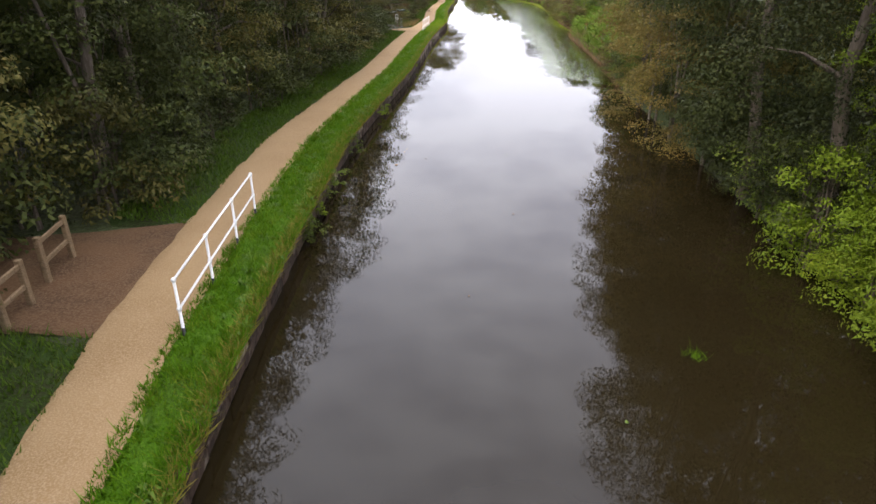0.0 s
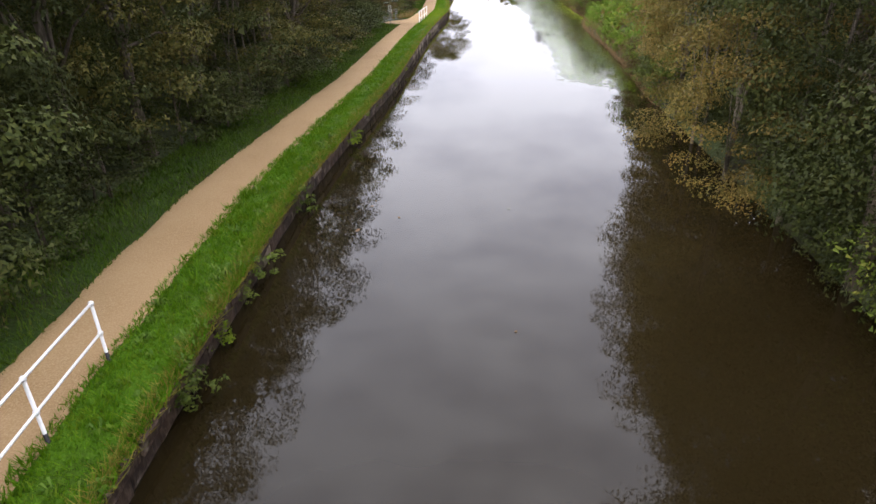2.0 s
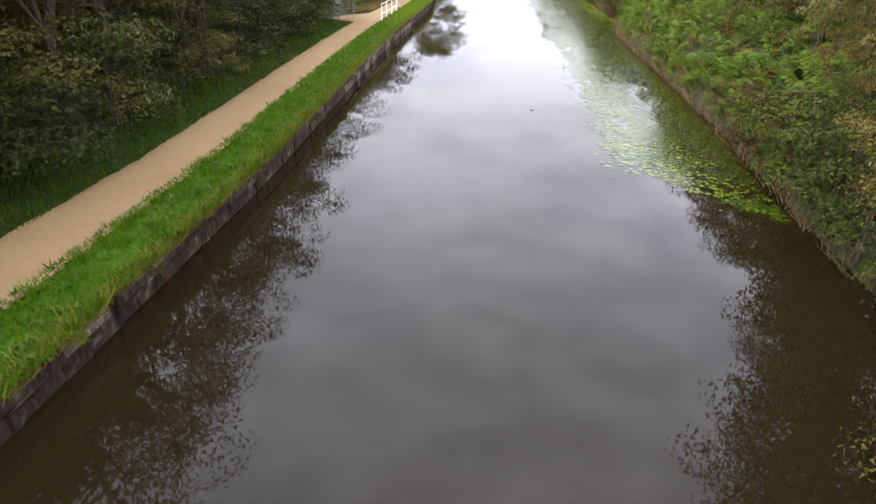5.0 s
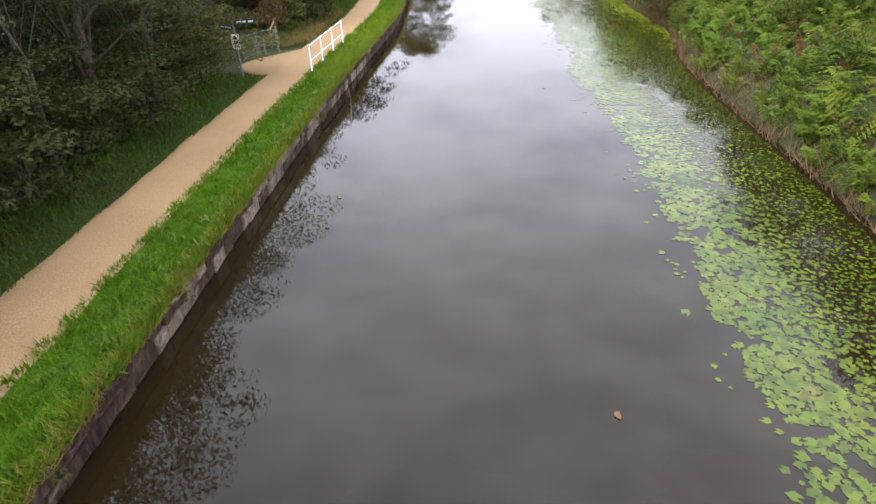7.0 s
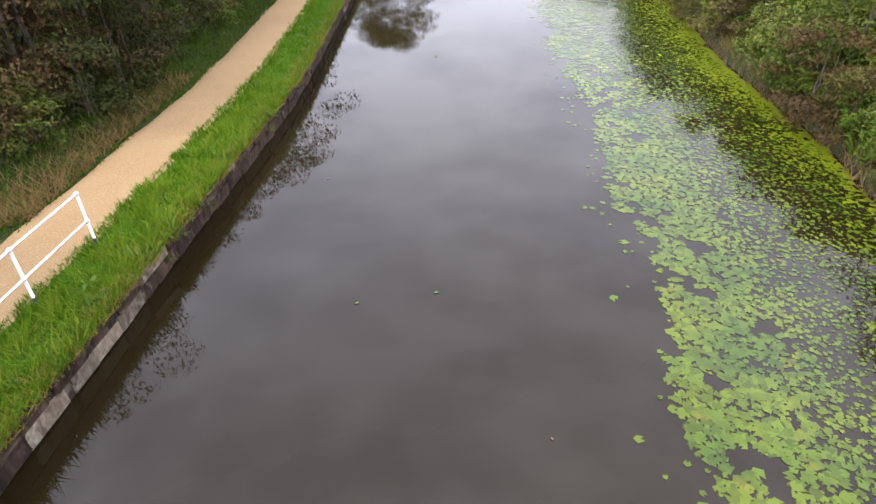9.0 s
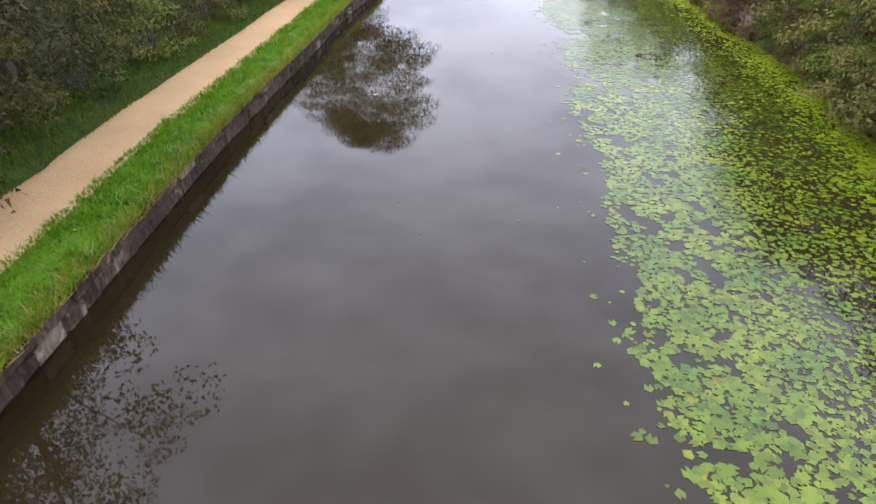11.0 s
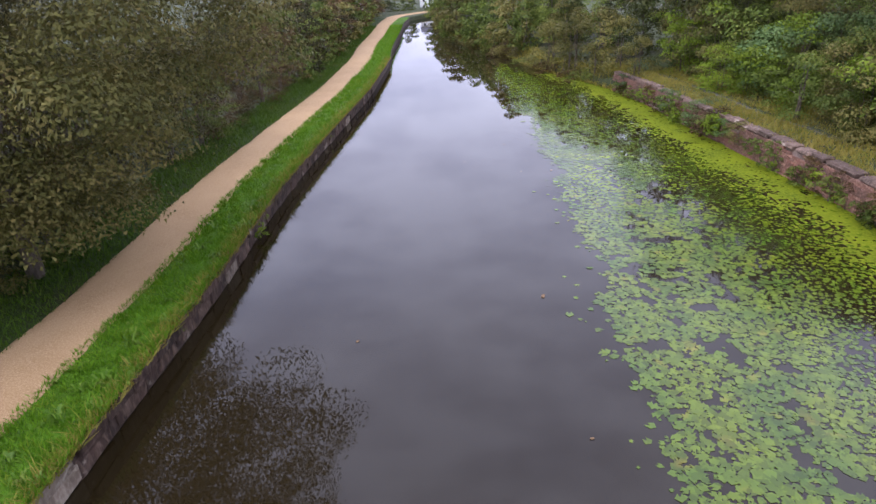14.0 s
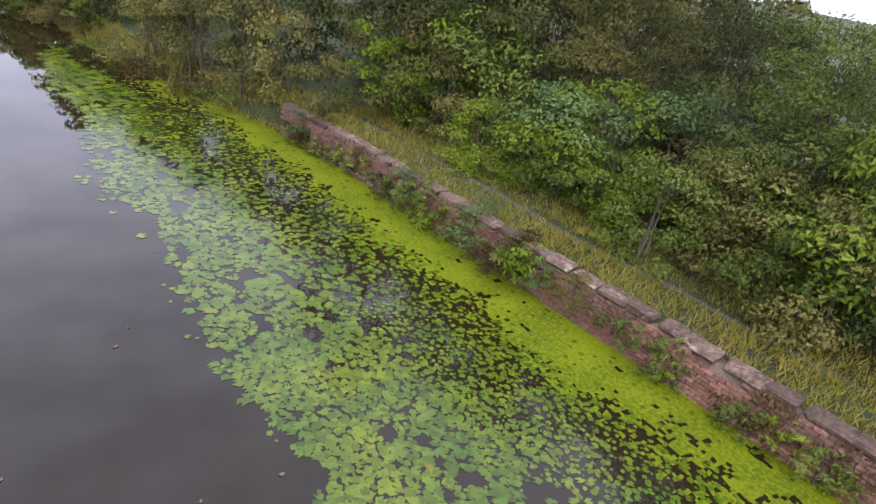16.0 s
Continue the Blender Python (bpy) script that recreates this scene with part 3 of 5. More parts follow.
def crown_points(rng, leaves, height, low, radius, clumps, clump_size, top_heavy=0.5, lean=(0, 0)):
    """Leaf centres and outward normals: clumps spread over an uneven crown from low to height."""
    k = rng.uniform(0, 1, clumps)
    z = low + (height - low) * k
    swell = np.sin(np.pi * np.clip(k * 0.86 + 0.10, 0, 1)) ** top_heavy
    w = rng.uniform(0, 2 * np.pi, clumps)
    uneven = 1 + 0.28 * np.sin(2 * w + 3 * k) + 0.15 * np.sin(5 * w - 4 * k)
    r = radius * swell * uneven * np.sqrt(rng.uniform(0.25, 1.0, clumps))
    c = np.stack([r * np.cos(w) + lean[0] * k, r * np.sin(w) + lean[1] * k, z], 1)
    s = clump_size * rng.uniform(0.55, 1.35, clumps)
    pick = rng.choice(clumps, leaves, p=s**2 / (s**2).sum())
    d = unit(rng, leaves)
    d[:, 2] = np.abs(d[:, 2]) * 0.9 - 0.25
    rad = s[pick] * rng.uniform(0.45, 1.05, leaves) ** 0.6
    p = c[pick] + d * rad[:, None] * np.array([1.0, 1.0, 0.75])
    n = d + 0.5 * unit(rng, leaves) + np.array([0, 0, 0.35])
    n /= np.linalg.norm(n, axis=1)[:, None]
    keep = p[:, 2] > 0.03
    return p[keep], n[keep], c


def trunk_arrays(rng, height, radius, clump_centres, limbs, stems=1, spread=0.25):
    out = []
    for s in range(stems):
        w = rng.uniform(0, 2 * np.pi)
        foot = np.array([math.cos(w), math.sin(w), 0]) * (0.18 * (stems > 1))
        tip = np.array([math.cos(w) * spread * height * 0.3, math.sin(w) * spread * height * 0.3, height * 0.88])
        pts, radii = [], []
        for i in range(8):
            k = i / 7
            wob = 0.05 * height * k * (1 - k) * rng.normal(size=3)
            pts.append(foot + (tip - foot) * k + wob * [1, 1, 0.2] - [0, 0, 0.15 * (i == 0)])
            radii.append(radius * (1.25 - 1.13 * k ** 0.8) if i else radius * 1.5)
        out.append(tube_arrays(pts, radii, 7))
        for _ in range(limbs):
            k = rng.uniform(0.22, 0.8)
            root = np.array(pts[int(k * 7)])
            end = clump_centres[rng.integers(len(clump_centres))]
            if end[2] < root[2] - 0.3:
                continue
            bend = root + (end - root) * 0.5 + np.array([0, 0, 0.10 * np.linalg.norm(end - root)])
            r0 = radius * (0.55 - 0.4 * k)
            out.append(tube_arrays([root, root + (bend - root) * 0.6, bend, end], [r0, r0 * 0.75, r0 * 0.5, r0 * 0.15], 4))
    return joined(out)


def make_tree(kind, seed, height, low, radius, leaves, size, clumps, clump, leaf, bark="bark", trunk=0.12, limbs=9, stems=1, slim=0.55, droop=0.25, top_heavy=0.5, lean=(0, 0), fine=True):
    """A tree or shrub as an empty at its foot with a trunk and a leafy crown."""
    rng = np.random.default_rng(seed)
    root = new(kind)
    p, n, c = crown_points(rng, leaves, height, low, radius, clumps, clump, top_heavy, lean)
    tv, tf = trunk_arrays(rng, height, trunk, c, limbs, stems)
    part("trunk", mesh_np("trunk", tv, tf, M[bark]), root)
    lv, lf = leaf_arrays(rng, p, n, size, slim, droop, fine)
    part("crown", mesh_np("crown", lv, lf, M[leaf]), root)
    return root


PLANTED = {}


def plant(model, x, y, s=1.0, tall=1.0, turn=0.0, label="", category="tree", group=""):
    """Stands the model at a place (its first use moves it there, later ones copy it)."""
    m = Matrix.Translation((x, y, ground_height(x, y) - 0.05)) @ Matrix.Rotation(turn, 4, "Z") @ Matrix.Diagonal((s, s, s * tall, 1))
    if model.name not in PLANTED:
        PLANTED[model.name] = model
        model.matrix_basis = m
        ob = model
    else:
        ob = copy_thing(model, Matrix.Identity(4))
        ob.matrix_basis = m
    return tagged(ob, label, category, group)


R = random.Random(11)
tall_dark = [make_tree("tree", 21 + i, 12.5, 0.8, 3.1, 21000, 0.112, 110, 0.9, leaf, trunk=0.17, limbs=10) for i, leaf in enumerate(("dark_leaf", "olive_leaf", "dark_leaf"))]
birch = make_tree("tree", 31, 11.0, 0.6, 2.6, 24000, 0.086, 100, 0.8, "birch_leaf", bark="birch", trunk=0.06, limbs=7, stems=2)
pale_stem = make_tree("tree", 33, 12.0, 4.5, 2.4, 5000, 0.15, 60, 0.8, "olive_leaf", bark="birch", trunk=0.055, limbs=5, stems=2)
thorn = [make_tree("hawthorn_tree", 41 + i, 6.6, 0.15, 2.5, 12500, 0.104, 100, 0.72, leaf, trunk=0.10, limbs=6, stems=2) for i, leaf in enumerate(("hedge_leaf", "rust_leaf", "dark_leaf", "hazel_leaf"))]
hazel = [make_tree("hazel_tree", 51 + i, 6.2, 0.1, 2.6, 13500, 0.118, 90, 0.8, leaf, trunk=0.08, limbs=5, stems=3, droop=0.5) for i, leaf in enumerate(("hazel_leaf", "dark_leaf", "olive_leaf", "blue_leaf"))]
lime = make_tree("shrub", 61, 5.6, 0.1, 2.2, 28000, 0.08, 70, 0.7, "lime_leaf", trunk=0.06, limbs=9, stems=3)
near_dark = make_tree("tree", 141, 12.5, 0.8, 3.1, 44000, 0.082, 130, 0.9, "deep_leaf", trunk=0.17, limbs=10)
near_hazel = [make_tree("hazel_tree", 151 + i, 6.2, 0.1, 2.6, 25000, 0.092, 90, 0.8, leaf, trunk=0.08, limbs=5, stems=3, droop=0.5) for i, leaf in enumerate(("hazel_leaf", "olive_leaf", "dark_leaf"))]
near_shrub = [make_tree(("shrub", "elder_bush", "shrub", "willow_bush")[i], 161 + i, 2.0, 0.0, 1.15, 4400, 0.074, 34, 0.42, leaf, trunk=0.03, limbs=2, stems=3) for i, leaf in enumerate(("hazel_leaf", "lime_leaf", "blue_leaf", "olive_leaf"))]
shrub = [make_tree(("shrub", "shrub", "bramble", "elder_bush", "willow_bush", "shrub")[i], 71 + i, 2.0, 0.0, 1.15, 2500, 0.092, 34, 0.42, leaf, trunk=0.03, limbs=2, stems=3) for i, leaf in enumerate(("hazel_leaf", "dark_leaf", "rust_leaf", "lime_leaf", "olive_leaf", "blue_leaf"))]
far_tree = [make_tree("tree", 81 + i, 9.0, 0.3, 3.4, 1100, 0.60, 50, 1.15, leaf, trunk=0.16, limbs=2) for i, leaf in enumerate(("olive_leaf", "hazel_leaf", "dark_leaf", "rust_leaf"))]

weed = [make_tree("weed", 111 + i, 1.7, 0.0, 1.15, 420, 0.22, 18, 0.42, leaf, trunk=0.03, limbs=1, stems=2) for i, leaf in enumerate(("hazel_leaf", "rust_leaf", "lime_leaf"))]
over = make_tree("tree", 121, 11.4, 1.6, 4.3, 130000, 0.10, 210, 1.3, "olive_leaf", trunk=0.16, limbs=14, lean=(2.6, 0))
back_tall = [make_tree("tree", 91 + i, 13.0, 0.6, 3.2, 3200, 0.38, 70, 1.1, leaf, trunk=0.17, limbs=4) for i, leaf in enumerate(("dark_leaf", "olive_leaf"))]
back_thorn = [make_tree("hawthorn_tree", 95 + i, 7.0, 0.1, 2.7, 2100, 0.33, 60, 0.85, leaf, trunk=0.10, limbs=2) for i, leaf in enumerate(("hedge_leaf", "rust_leaf", "dark_leaf", "hazel_leaf"))]

LABEL = {"tall": "tall dark-green tree leaning over the canal bank", "thorn": "dense hawthorn hedge tree turning brown and olive", "hazel": "broad green hazel growing on the bank slope",
         "shrub": "low leafy shrub on the canal bank", "far": "distant woodland tree in dull green", "birch": "thin pale-barked birch with brown autumn leaves", "lime": "bright lime-green bush hanging over the water"}

# towpath side, tall wood first, falling away towards the gate
def WOOD(y):
    return float(np.interp(y, [30, 42, 52], [1.0, 0.8, 0.55]))


y = -12.0
while y < 66:
    if not 10.6 < y < 17.2:
        plant(tall_dark[R.randrange(3) if y < 26 else R.choice((0, 1, 1, 2))], WEST(y) - R.uniform(5.9, 7.2), y, R.uniform(0.9, 1.15), R.uniform(0.95, 1.2) * WOOD(y), R.uniform(0, 6.28), LABEL["tall"], "tree", "wood beside the towpath")
    else:
        plant(tall_dark[R.randrange(3)], WEST(y) - R.uniform(8.2, 9.4), y, R.uniform(0.95, 1.15), 1.0, R.uniform(0, 6.28), LABEL["tall"], "tree", "wood beside the towpath")
    if R.random() < 0.6:
        plant(thorn[R.choice((0, 2, 2))], WEST(y) - R.uniform(6.8, 8.2), y + 1.6, R.uniform(0.55, 0.85), 1.0, R.uniform(0, 6.28), LABEL["thorn"], "tree", "hedge beside the towpath") if not 8.5 < y < 16.6 else None
    y += R.uniform(2.9, 3.9)
for y in np.arange(-10, 68, 3.0):
    plant(back_tall[R.randrange(2)], WEST(y) - R.uniform(9.6, 13.5), y + R.uniform(-1, 1), R.uniform(1.0, 1.25), 1.05 * WOOD(y), R.uniform(0, 6.28), LABEL["tall"], "tree", "wood beside the towpath")
# hedge past the gate
y = 75.0
while y < 190:
    s = R.uniform(0.85, 1.15) if y < 100 else R.uniform(0.62, 0.76) if y < 121 else R.uniform(0.8, 0.98) if y < 136 else R.uniform(0.5, 0.62) if y < 155 else R.uniform(0.36, 0.46)
    plant((thorn if y < 150 else back_thorn)[R.choice((0, 0, 0, 1, 2) if y < 133 else (0, 0, 1, 1, 3))], WEST(y) - (R.uniform(6.2, 7.2) if y < 135 else R.uniform(5.4, 6.0)), y, s, R.uniform(0.9, 1.15), R.uniform(0, 6.28), LABEL["thorn"], "tree", "hedge beside the towpath")
    y += R.uniform(2.1, 3.1)
for y in np.arange(74, 190, 2.6):
    plant(back_thorn[R.choice((0, 0, 1, 2, 3))], WEST(y) - R.uniform(9.6, 12.2), y + R.uniform(-1, 1), R.uniform(0.95, 1.2) if y < 100 else R.uniform(0.58, 0.7) if y < 121 else R.uniform(0.75, 0.95) if y < 136 else R.uniform(0.45, 0.58) if y < 155 else R.uniform(0.34, 0.42), 1.0, R.uniform(0, 6.28), LABEL["thorn"], "tree", "hedge beside the towpath")
for x, y, s, tl in ((-10.3, 125.6, 0.95, 1.0),):
    plant(over, x, y, s, tl, 0.0, "broad olive-green tree spreading over the towpath", "tree", "trees over the towpath")
for x, y, s in ((-10.4, 34.6, 0.95), (-10.6, 37.0, 0.85), (-10.0, 49.5, 0.9), (-10.3, 56.5, 0.9)):
    plant(pale_stem, x, y, s, 1.0, R.uniform(0, 6.28), "slender pale-stemmed tree at the edge of the wood", "tree", "pale trees beside the towpath")
for x, y, k in ((-13.6, 69.2, 2), (-15.2, 71.6, 2), (-13.2, 66.6, 2), (-15.6, 74.5, 0), (-12.6, 79.4, 1), (-16.5, 69.0, 2), (-17.4, 78.0, 0), (-18.5, 81.5, 2), (-18.6, 73.5, 2), (-20.0, 77.0, 0), (-13.2, 82.5, 1), (-18.0, 85.5, 2), (-20.5, 83.0, 0)):
    plant(thorn[k], x + 1.1, y - 1.4, R.uniform(0.7, 0.95), 0.95, R.uniform(0, 6.28), LABEL["thorn"], "tree", "hedge beside the towpath")
# opposite bank: overhanging wood, then bank, then trees behind the wall
for y in np.arange(-8, 42, 3.3):
    big = y > 16
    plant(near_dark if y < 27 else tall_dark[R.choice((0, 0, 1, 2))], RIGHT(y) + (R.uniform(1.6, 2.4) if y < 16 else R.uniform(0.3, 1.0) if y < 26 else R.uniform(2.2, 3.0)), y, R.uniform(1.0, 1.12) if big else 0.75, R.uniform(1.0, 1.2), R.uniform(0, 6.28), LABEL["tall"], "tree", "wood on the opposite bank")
for y in np.arange(-8, 41, 4.6):
    plant(back_tall[R.randrange(2)], RIGHT(y) + R.uniform(4.5, 7.0), y, R.uniform(1.05, 1.25), 1.1, R.uniform(0, 6.28), LABEL["tall"], "tree", "wood on the opposite bank")
for x, y, s in ((9.1, 14.6, 1.05), (9.2, 17.4, 0.9), (9.2, 11.6, 1.1), (9.0, 8.4, 0.9)):
    plant(lime, x, y, s, 1.0, R.uniform(0, 6.28), LABEL["lime"], "bush", "bright bushes over the water")
for x, y, s in ((7.4, 25.0, 0.95), (7.1, 28.5, 1.0), (7.2, 32.0, 0.98), (7.5, 35.5, 0.9), (8.2, 38.8, 0.7), (9.0, 42.0, 0.5)):
    plant(birch, x, y, s, 1.0, R.uniform(0, 6.28), LABEL["birch"], "tree", "birches on the opposite bank")
y = 82.0
while y < 162:
    d = R.uniform(4.2, 5.8) if y < 146 else R.uniform(2.0, 3.0)
    near, mid, back = (0.66, 0.66, 0.5) if y < 104 else (0.72, 1.32, 0.7) if y < 126 else (0.6, 0.5, 0.36) if y < 141 else (0.8, 1.4, 0.8) if y < 150 else (0.5, 0.5, 0.52)
    if not 127 < y < 151:
        plant(hazel[R.choice((0, 0, 0, 1, 3, 2) if y < 144 else (0, 0, 0, 2))], RIGHT(y) + d, y, near * R.uniform(0.93, 1.1), R.uniform(0.95, 1.1), R.uniform(0, 6.28), LABEL["hazel"], "tree", "trees behind the canal wall")
    plant((thorn if 106 < y < 150 else back_thorn)[R.choice((0, 2, 2, 3))], RIGHT(y) + d + R.uniform(1.0, 1.9) * mid, y + R.uniform(-0.8, 0.8), mid * R.uniform(0.93, 1.1), R.uniform(0.95, 1.1), R.uniform(0, 6.28), LABEL["hazel"], "tree", "trees behind the canal wall")
    plant(back_thorn[R.choice((0, 2, 3, 2))], RIGHT(y) + d + R.uniform(5.5, 7.5), y + 1.8, back * R.uniform(0.93, 1.1), 1.0, R.uniform(0, 6.28), LABEL["hazel"], "tree", "trees behind the canal wall")
    y += R.uniform(2.4, 3.4)
for y in np.arange(47, 82, 3.0):
    plant(thorn[R.choice((0, 3, 3, 1))], RIGHT(y) + R.uniform(6.3, 8.0), y, R.uniform(1.05, 1.3), 1.0, R.uniform(0, 6.28), LABEL["hazel"], "tree", "trees behind the canal wall")
# distant woods on both sides and round the bend
for y in np.arange(160, 205, 2.2):
    for side in (-1, 1):
        for d in ((5.0, 8.0) if side < 0 else (0.6, 3.2)):
            if side > 0 and y > 196:
                continue
            x = LEFT(min(y, 190)) - d if side < 0 else RIGHT(min(y, 190)) + d
            plant(far_tree[R.randrange(4) if side < 0 else R.choice((0, 1, 1))], x + R.uniform(-0.5, 0.5), y + R.uniform(-0.8, 0.8), R.uniform(0.32, 0.46), R.uniform(0.8, 1.1), R.uniform(0, 6.28), LABEL["far"], "tree", "distant wood")
for k in range(34):
    x = -40 + k * 2.6 + R.uniform(-0.8, 0.8)
    if not -9.0 < x < -5.8:
        plant(far_tree[R.randrange(4)], x, 209 + R.uniform(-2, 5), R.uniform(0.34, 0.5), R.uniform(0.7, 1.0), R.uniform(0, 6.28), LABEL["far"], "tree", "distant wood")

# undergrowth at the foot of the wood and hedge
y = -6.0
while y < 190:
    if not (10.0 < y < 16.6 or 64.6 < y < 74.0):
        k = R.choice((1, 1, 1, 4)) if y < 66 else R.choice((0, 1, 2, 4, 4))
        plant(shrub[k], WEST(y) - R.uniform(5.2, 6.1), y, R.uniform(0.8, 1.25) * (1 if y < 140 else 0.65), R.uniform(0.8, 1.3), R.uniform(0, 6.28), LABEL["shrub"], "shrub", "undergrowth beside the towpath")
    y += R.uniform(1.8, 3.0) if y < 130 else R.uniform(3.0, 4.5)
for y in np.arange(80, 148, 1.1):
    near = R.uniform(1.95, 3.3)
    plant(near_shrub[R.choice((0, 0, 1, 1, 2, 2, 3))] if 125 < y < 142 else shrub[R.choice((0, 0, 5, 3, 3, 3, 4))], RIGHT(y) + near, y, R.uniform(0.8, 1.35), R.uniform(0.8, 1.1), R.uniform(0, 6.28), LABEL["shrub"], "shrub", "shrubs behind the canal wall")
for y in np.arange(76.0, 113, 0.95):
    plant(shrub[R.choice((0, 2, 2, 4, 4))], RIGHT(y) + R.uniform(0.0, 1.5), y, R.uniform(0.6, 1.0), R.uniform(0.7, 1.0), R.uniform(0, 6.28), LABEL["shrub"], "shrub", "shrubs on the canal wall")
for y in np.concatenate([np.arange(-4, 18, 1.0), np.arange(18, 44, 1.9)]):
    ob = plant(near_shrub[1] if 9 < y < 18 else shrub[R.choice((1, 1, 4, 0, 1))], RIGHT(y) + R.uniform(0.3, 0.9), y, R.uniform(0.8, 1.2), R.uniform(0.8, 1.2), R.uniform(0, 6.28), LABEL["shrub"], "shrub", "shrubs overhanging the water")
    if y < 20:
        ob.matrix_basis.translation = Vector((float(RIGHT(y)) + R.uniform(0.0, 0.4), y, R.uniform(0.05, 0.25)))
for x, y, s in ((8.1, 146.4, 0.85), (7.6, 148.6, 1.2), (6.9, 150.4, 1.45), (5.7, 152.6, 1.4), (4.6, 154.8, 1.2)):
    plant(shrub[4], x, y, s, 1.1, R.uniform(0, 6.28), "rounded olive-green willow bush at the end of the wall", "bush", "bushes at the end of the wall")

for y in np.arange(80, 148, 1.3):
    plant(near_shrub[R.choice((0, 0, 1, 2, 3))] if 125 < y < 142 else shrub[R.choice((0, 0, 5, 3, 3, 4))], RIGHT(y) + R.uniform(3.2, 5.4), y, R.uniform(1.2, 1.8), R.uniform(0.8, 1.1), R.uniform(0, 6.28), LABEL["shrub"], "shrub", "shrubs behind the canal wall")
for y, s in ((77.2, 0.9), (78.6, 1.1), (80.2, 1.0), (74.5, 0.6), (46.5, 0.8), (43.8, 1.0), (50.0, 0.5)):
    plant(shrub[R.choice((0, 4, 2))], RIGHT(y) + 0.5, y, s, 1.0, R.uniform(0, 6.28), LABEL["shrub"], "shrub", "shrubs on the bracken bank")

for y, d, s in ((112.6, 0.5, 1.0), (114.0, 0.3, 0.8), (119.6, 0.3, 0.8), (95.0, 0.4, 1.4), (100.5, 0.3, 1.4), (104.0, 0.5, 1.3), (108.5, 0.6, 1.2), (86.0, 0.6, 1.2)):
    plant(shrub[R.choice((0, 4, 4))], RIGHT(y) + d, y, s, 1.15, R.uniform(0, 6.28), "olive willow bush leaning over the water's edge", "bush", "bushes at the water's edge")
for x, y in ((-10.4, 11.2), (-11.2, 12.6), (-11.5, 14.2), (-11.2, 16.4), (-10.0, 17.7), (-12.8, 13.5), (-13.0, 11.6), (-13.2, 15.6), (-9.8, 9.8)):
    plant(shrub[R.choice((1, 1, 4))], x, y, R.uniform(1.2, 1.7), 1.1, R.uniform(0, 6.28), LABEL["shrub"], "shrub", "undergrowth beside the towpath")

for x, y, s, k in ((-12.2, 68.4, 0.8, 1), (-12.6, 70.0, 0.9, 1), (-12.9, 71.6, 0.8, 4), (-11.8, 67.0, 1.0, 1), (-12.6, 66.0, 1.2, 1), (-13.2, 73.4, 0.8, 4), (-14.0, 75.8, 0.9, 1), (-11.9, 78.6, 0.8, 2), (-12.4, 76.9, 0.5, 0), (-12.0, 80.4, 0.9, 2), (-15.4, 78.4, 0.9, 4), (-16.4, 80.6, 1.0, 1)):
    plant(shrub[k], x + 1.2, y - 1.4, s, 1.0, R.uniform(0, 6.28), LABEL["shrub"], "shrub", "undergrowth round the gate")
for k in range(12):
    y = R.uniform(113, 147)
    plant(shrub[R.choice((0, 5, 5, 4, 2))], RIGHT(y) - 0.05, y, R.uniform(0.3, 0.55), 0.9, R.uniform(0, 6.28), "bushy plant rooted at the foot of the brick wall", "shrub", "bushes on the brick wall").matrix_basis.translation = Vector((float(RIGHT(y)) - 0.1, y, R.uniform(0.0, 0.5)))

for y in np.arange(-10, 70, 3.6):
    plant(far_tree[R.choice((0, 2))], WEST(y) - R.uniform(14.5, 18), y + R.uniform(-1, 1), R.uniform(1.0, 1.2), 0.95 * WOOD(y), R.uniform(0, 6.28), LABEL["tall"], "tree", "wood beside the towpath")
for y, d, s in ((45.5, 3.4, 0.55), (48.5, 5.2, 0.6), (52.0, 6.4, 0.6)):
    plant(birch, RIGHT(y) + d, y, s, 1.0, R.uniform(0, 6.28), LABEL["birch"], "tree", "birches on the opposite bank")
for y in np.arange(148.5, 190, 0.9):
    plant(shrub[R.choice((4, 4, 2, 0))], RIGHT(y) + R.uniform(-0.2, 0.4), y, R.uniform(0.55, 0.95), 1.0, R.uniform(0, 6.28), "olive willow bush leaning over the water's edge", "bush", "bushes at the water's edge")
for y in np.arange(46, 76, 3.2):
    plant(shrub[R.choice((0, 0, 4, 2))], RIGHT(y) + R.uniform(2.5, 7.0), y, R.uniform(0.7, 1.1), 0.9, R.uniform(0, 6.28), LABEL["shrub"], "shrub", "shrubs on the bracken bank")

for y in np.arange(88, 114, 0.75):
    ob = plant(shrub[R.choice((4, 4, 0, 2))], RIGHT(y), y, R.uniform(0.45, 0.8), R.uniform(0.8, 1.1), R.uniform(0, 6.28), "straggling bush hanging down the canal bank", "bush", "bushes at the water's edge")
    ob.matrix_basis.translation = Vector((float(RIGHT(y)) + R.uniform(-0.1, 0.25), y, R.uniform(-0.05, 0.3)))

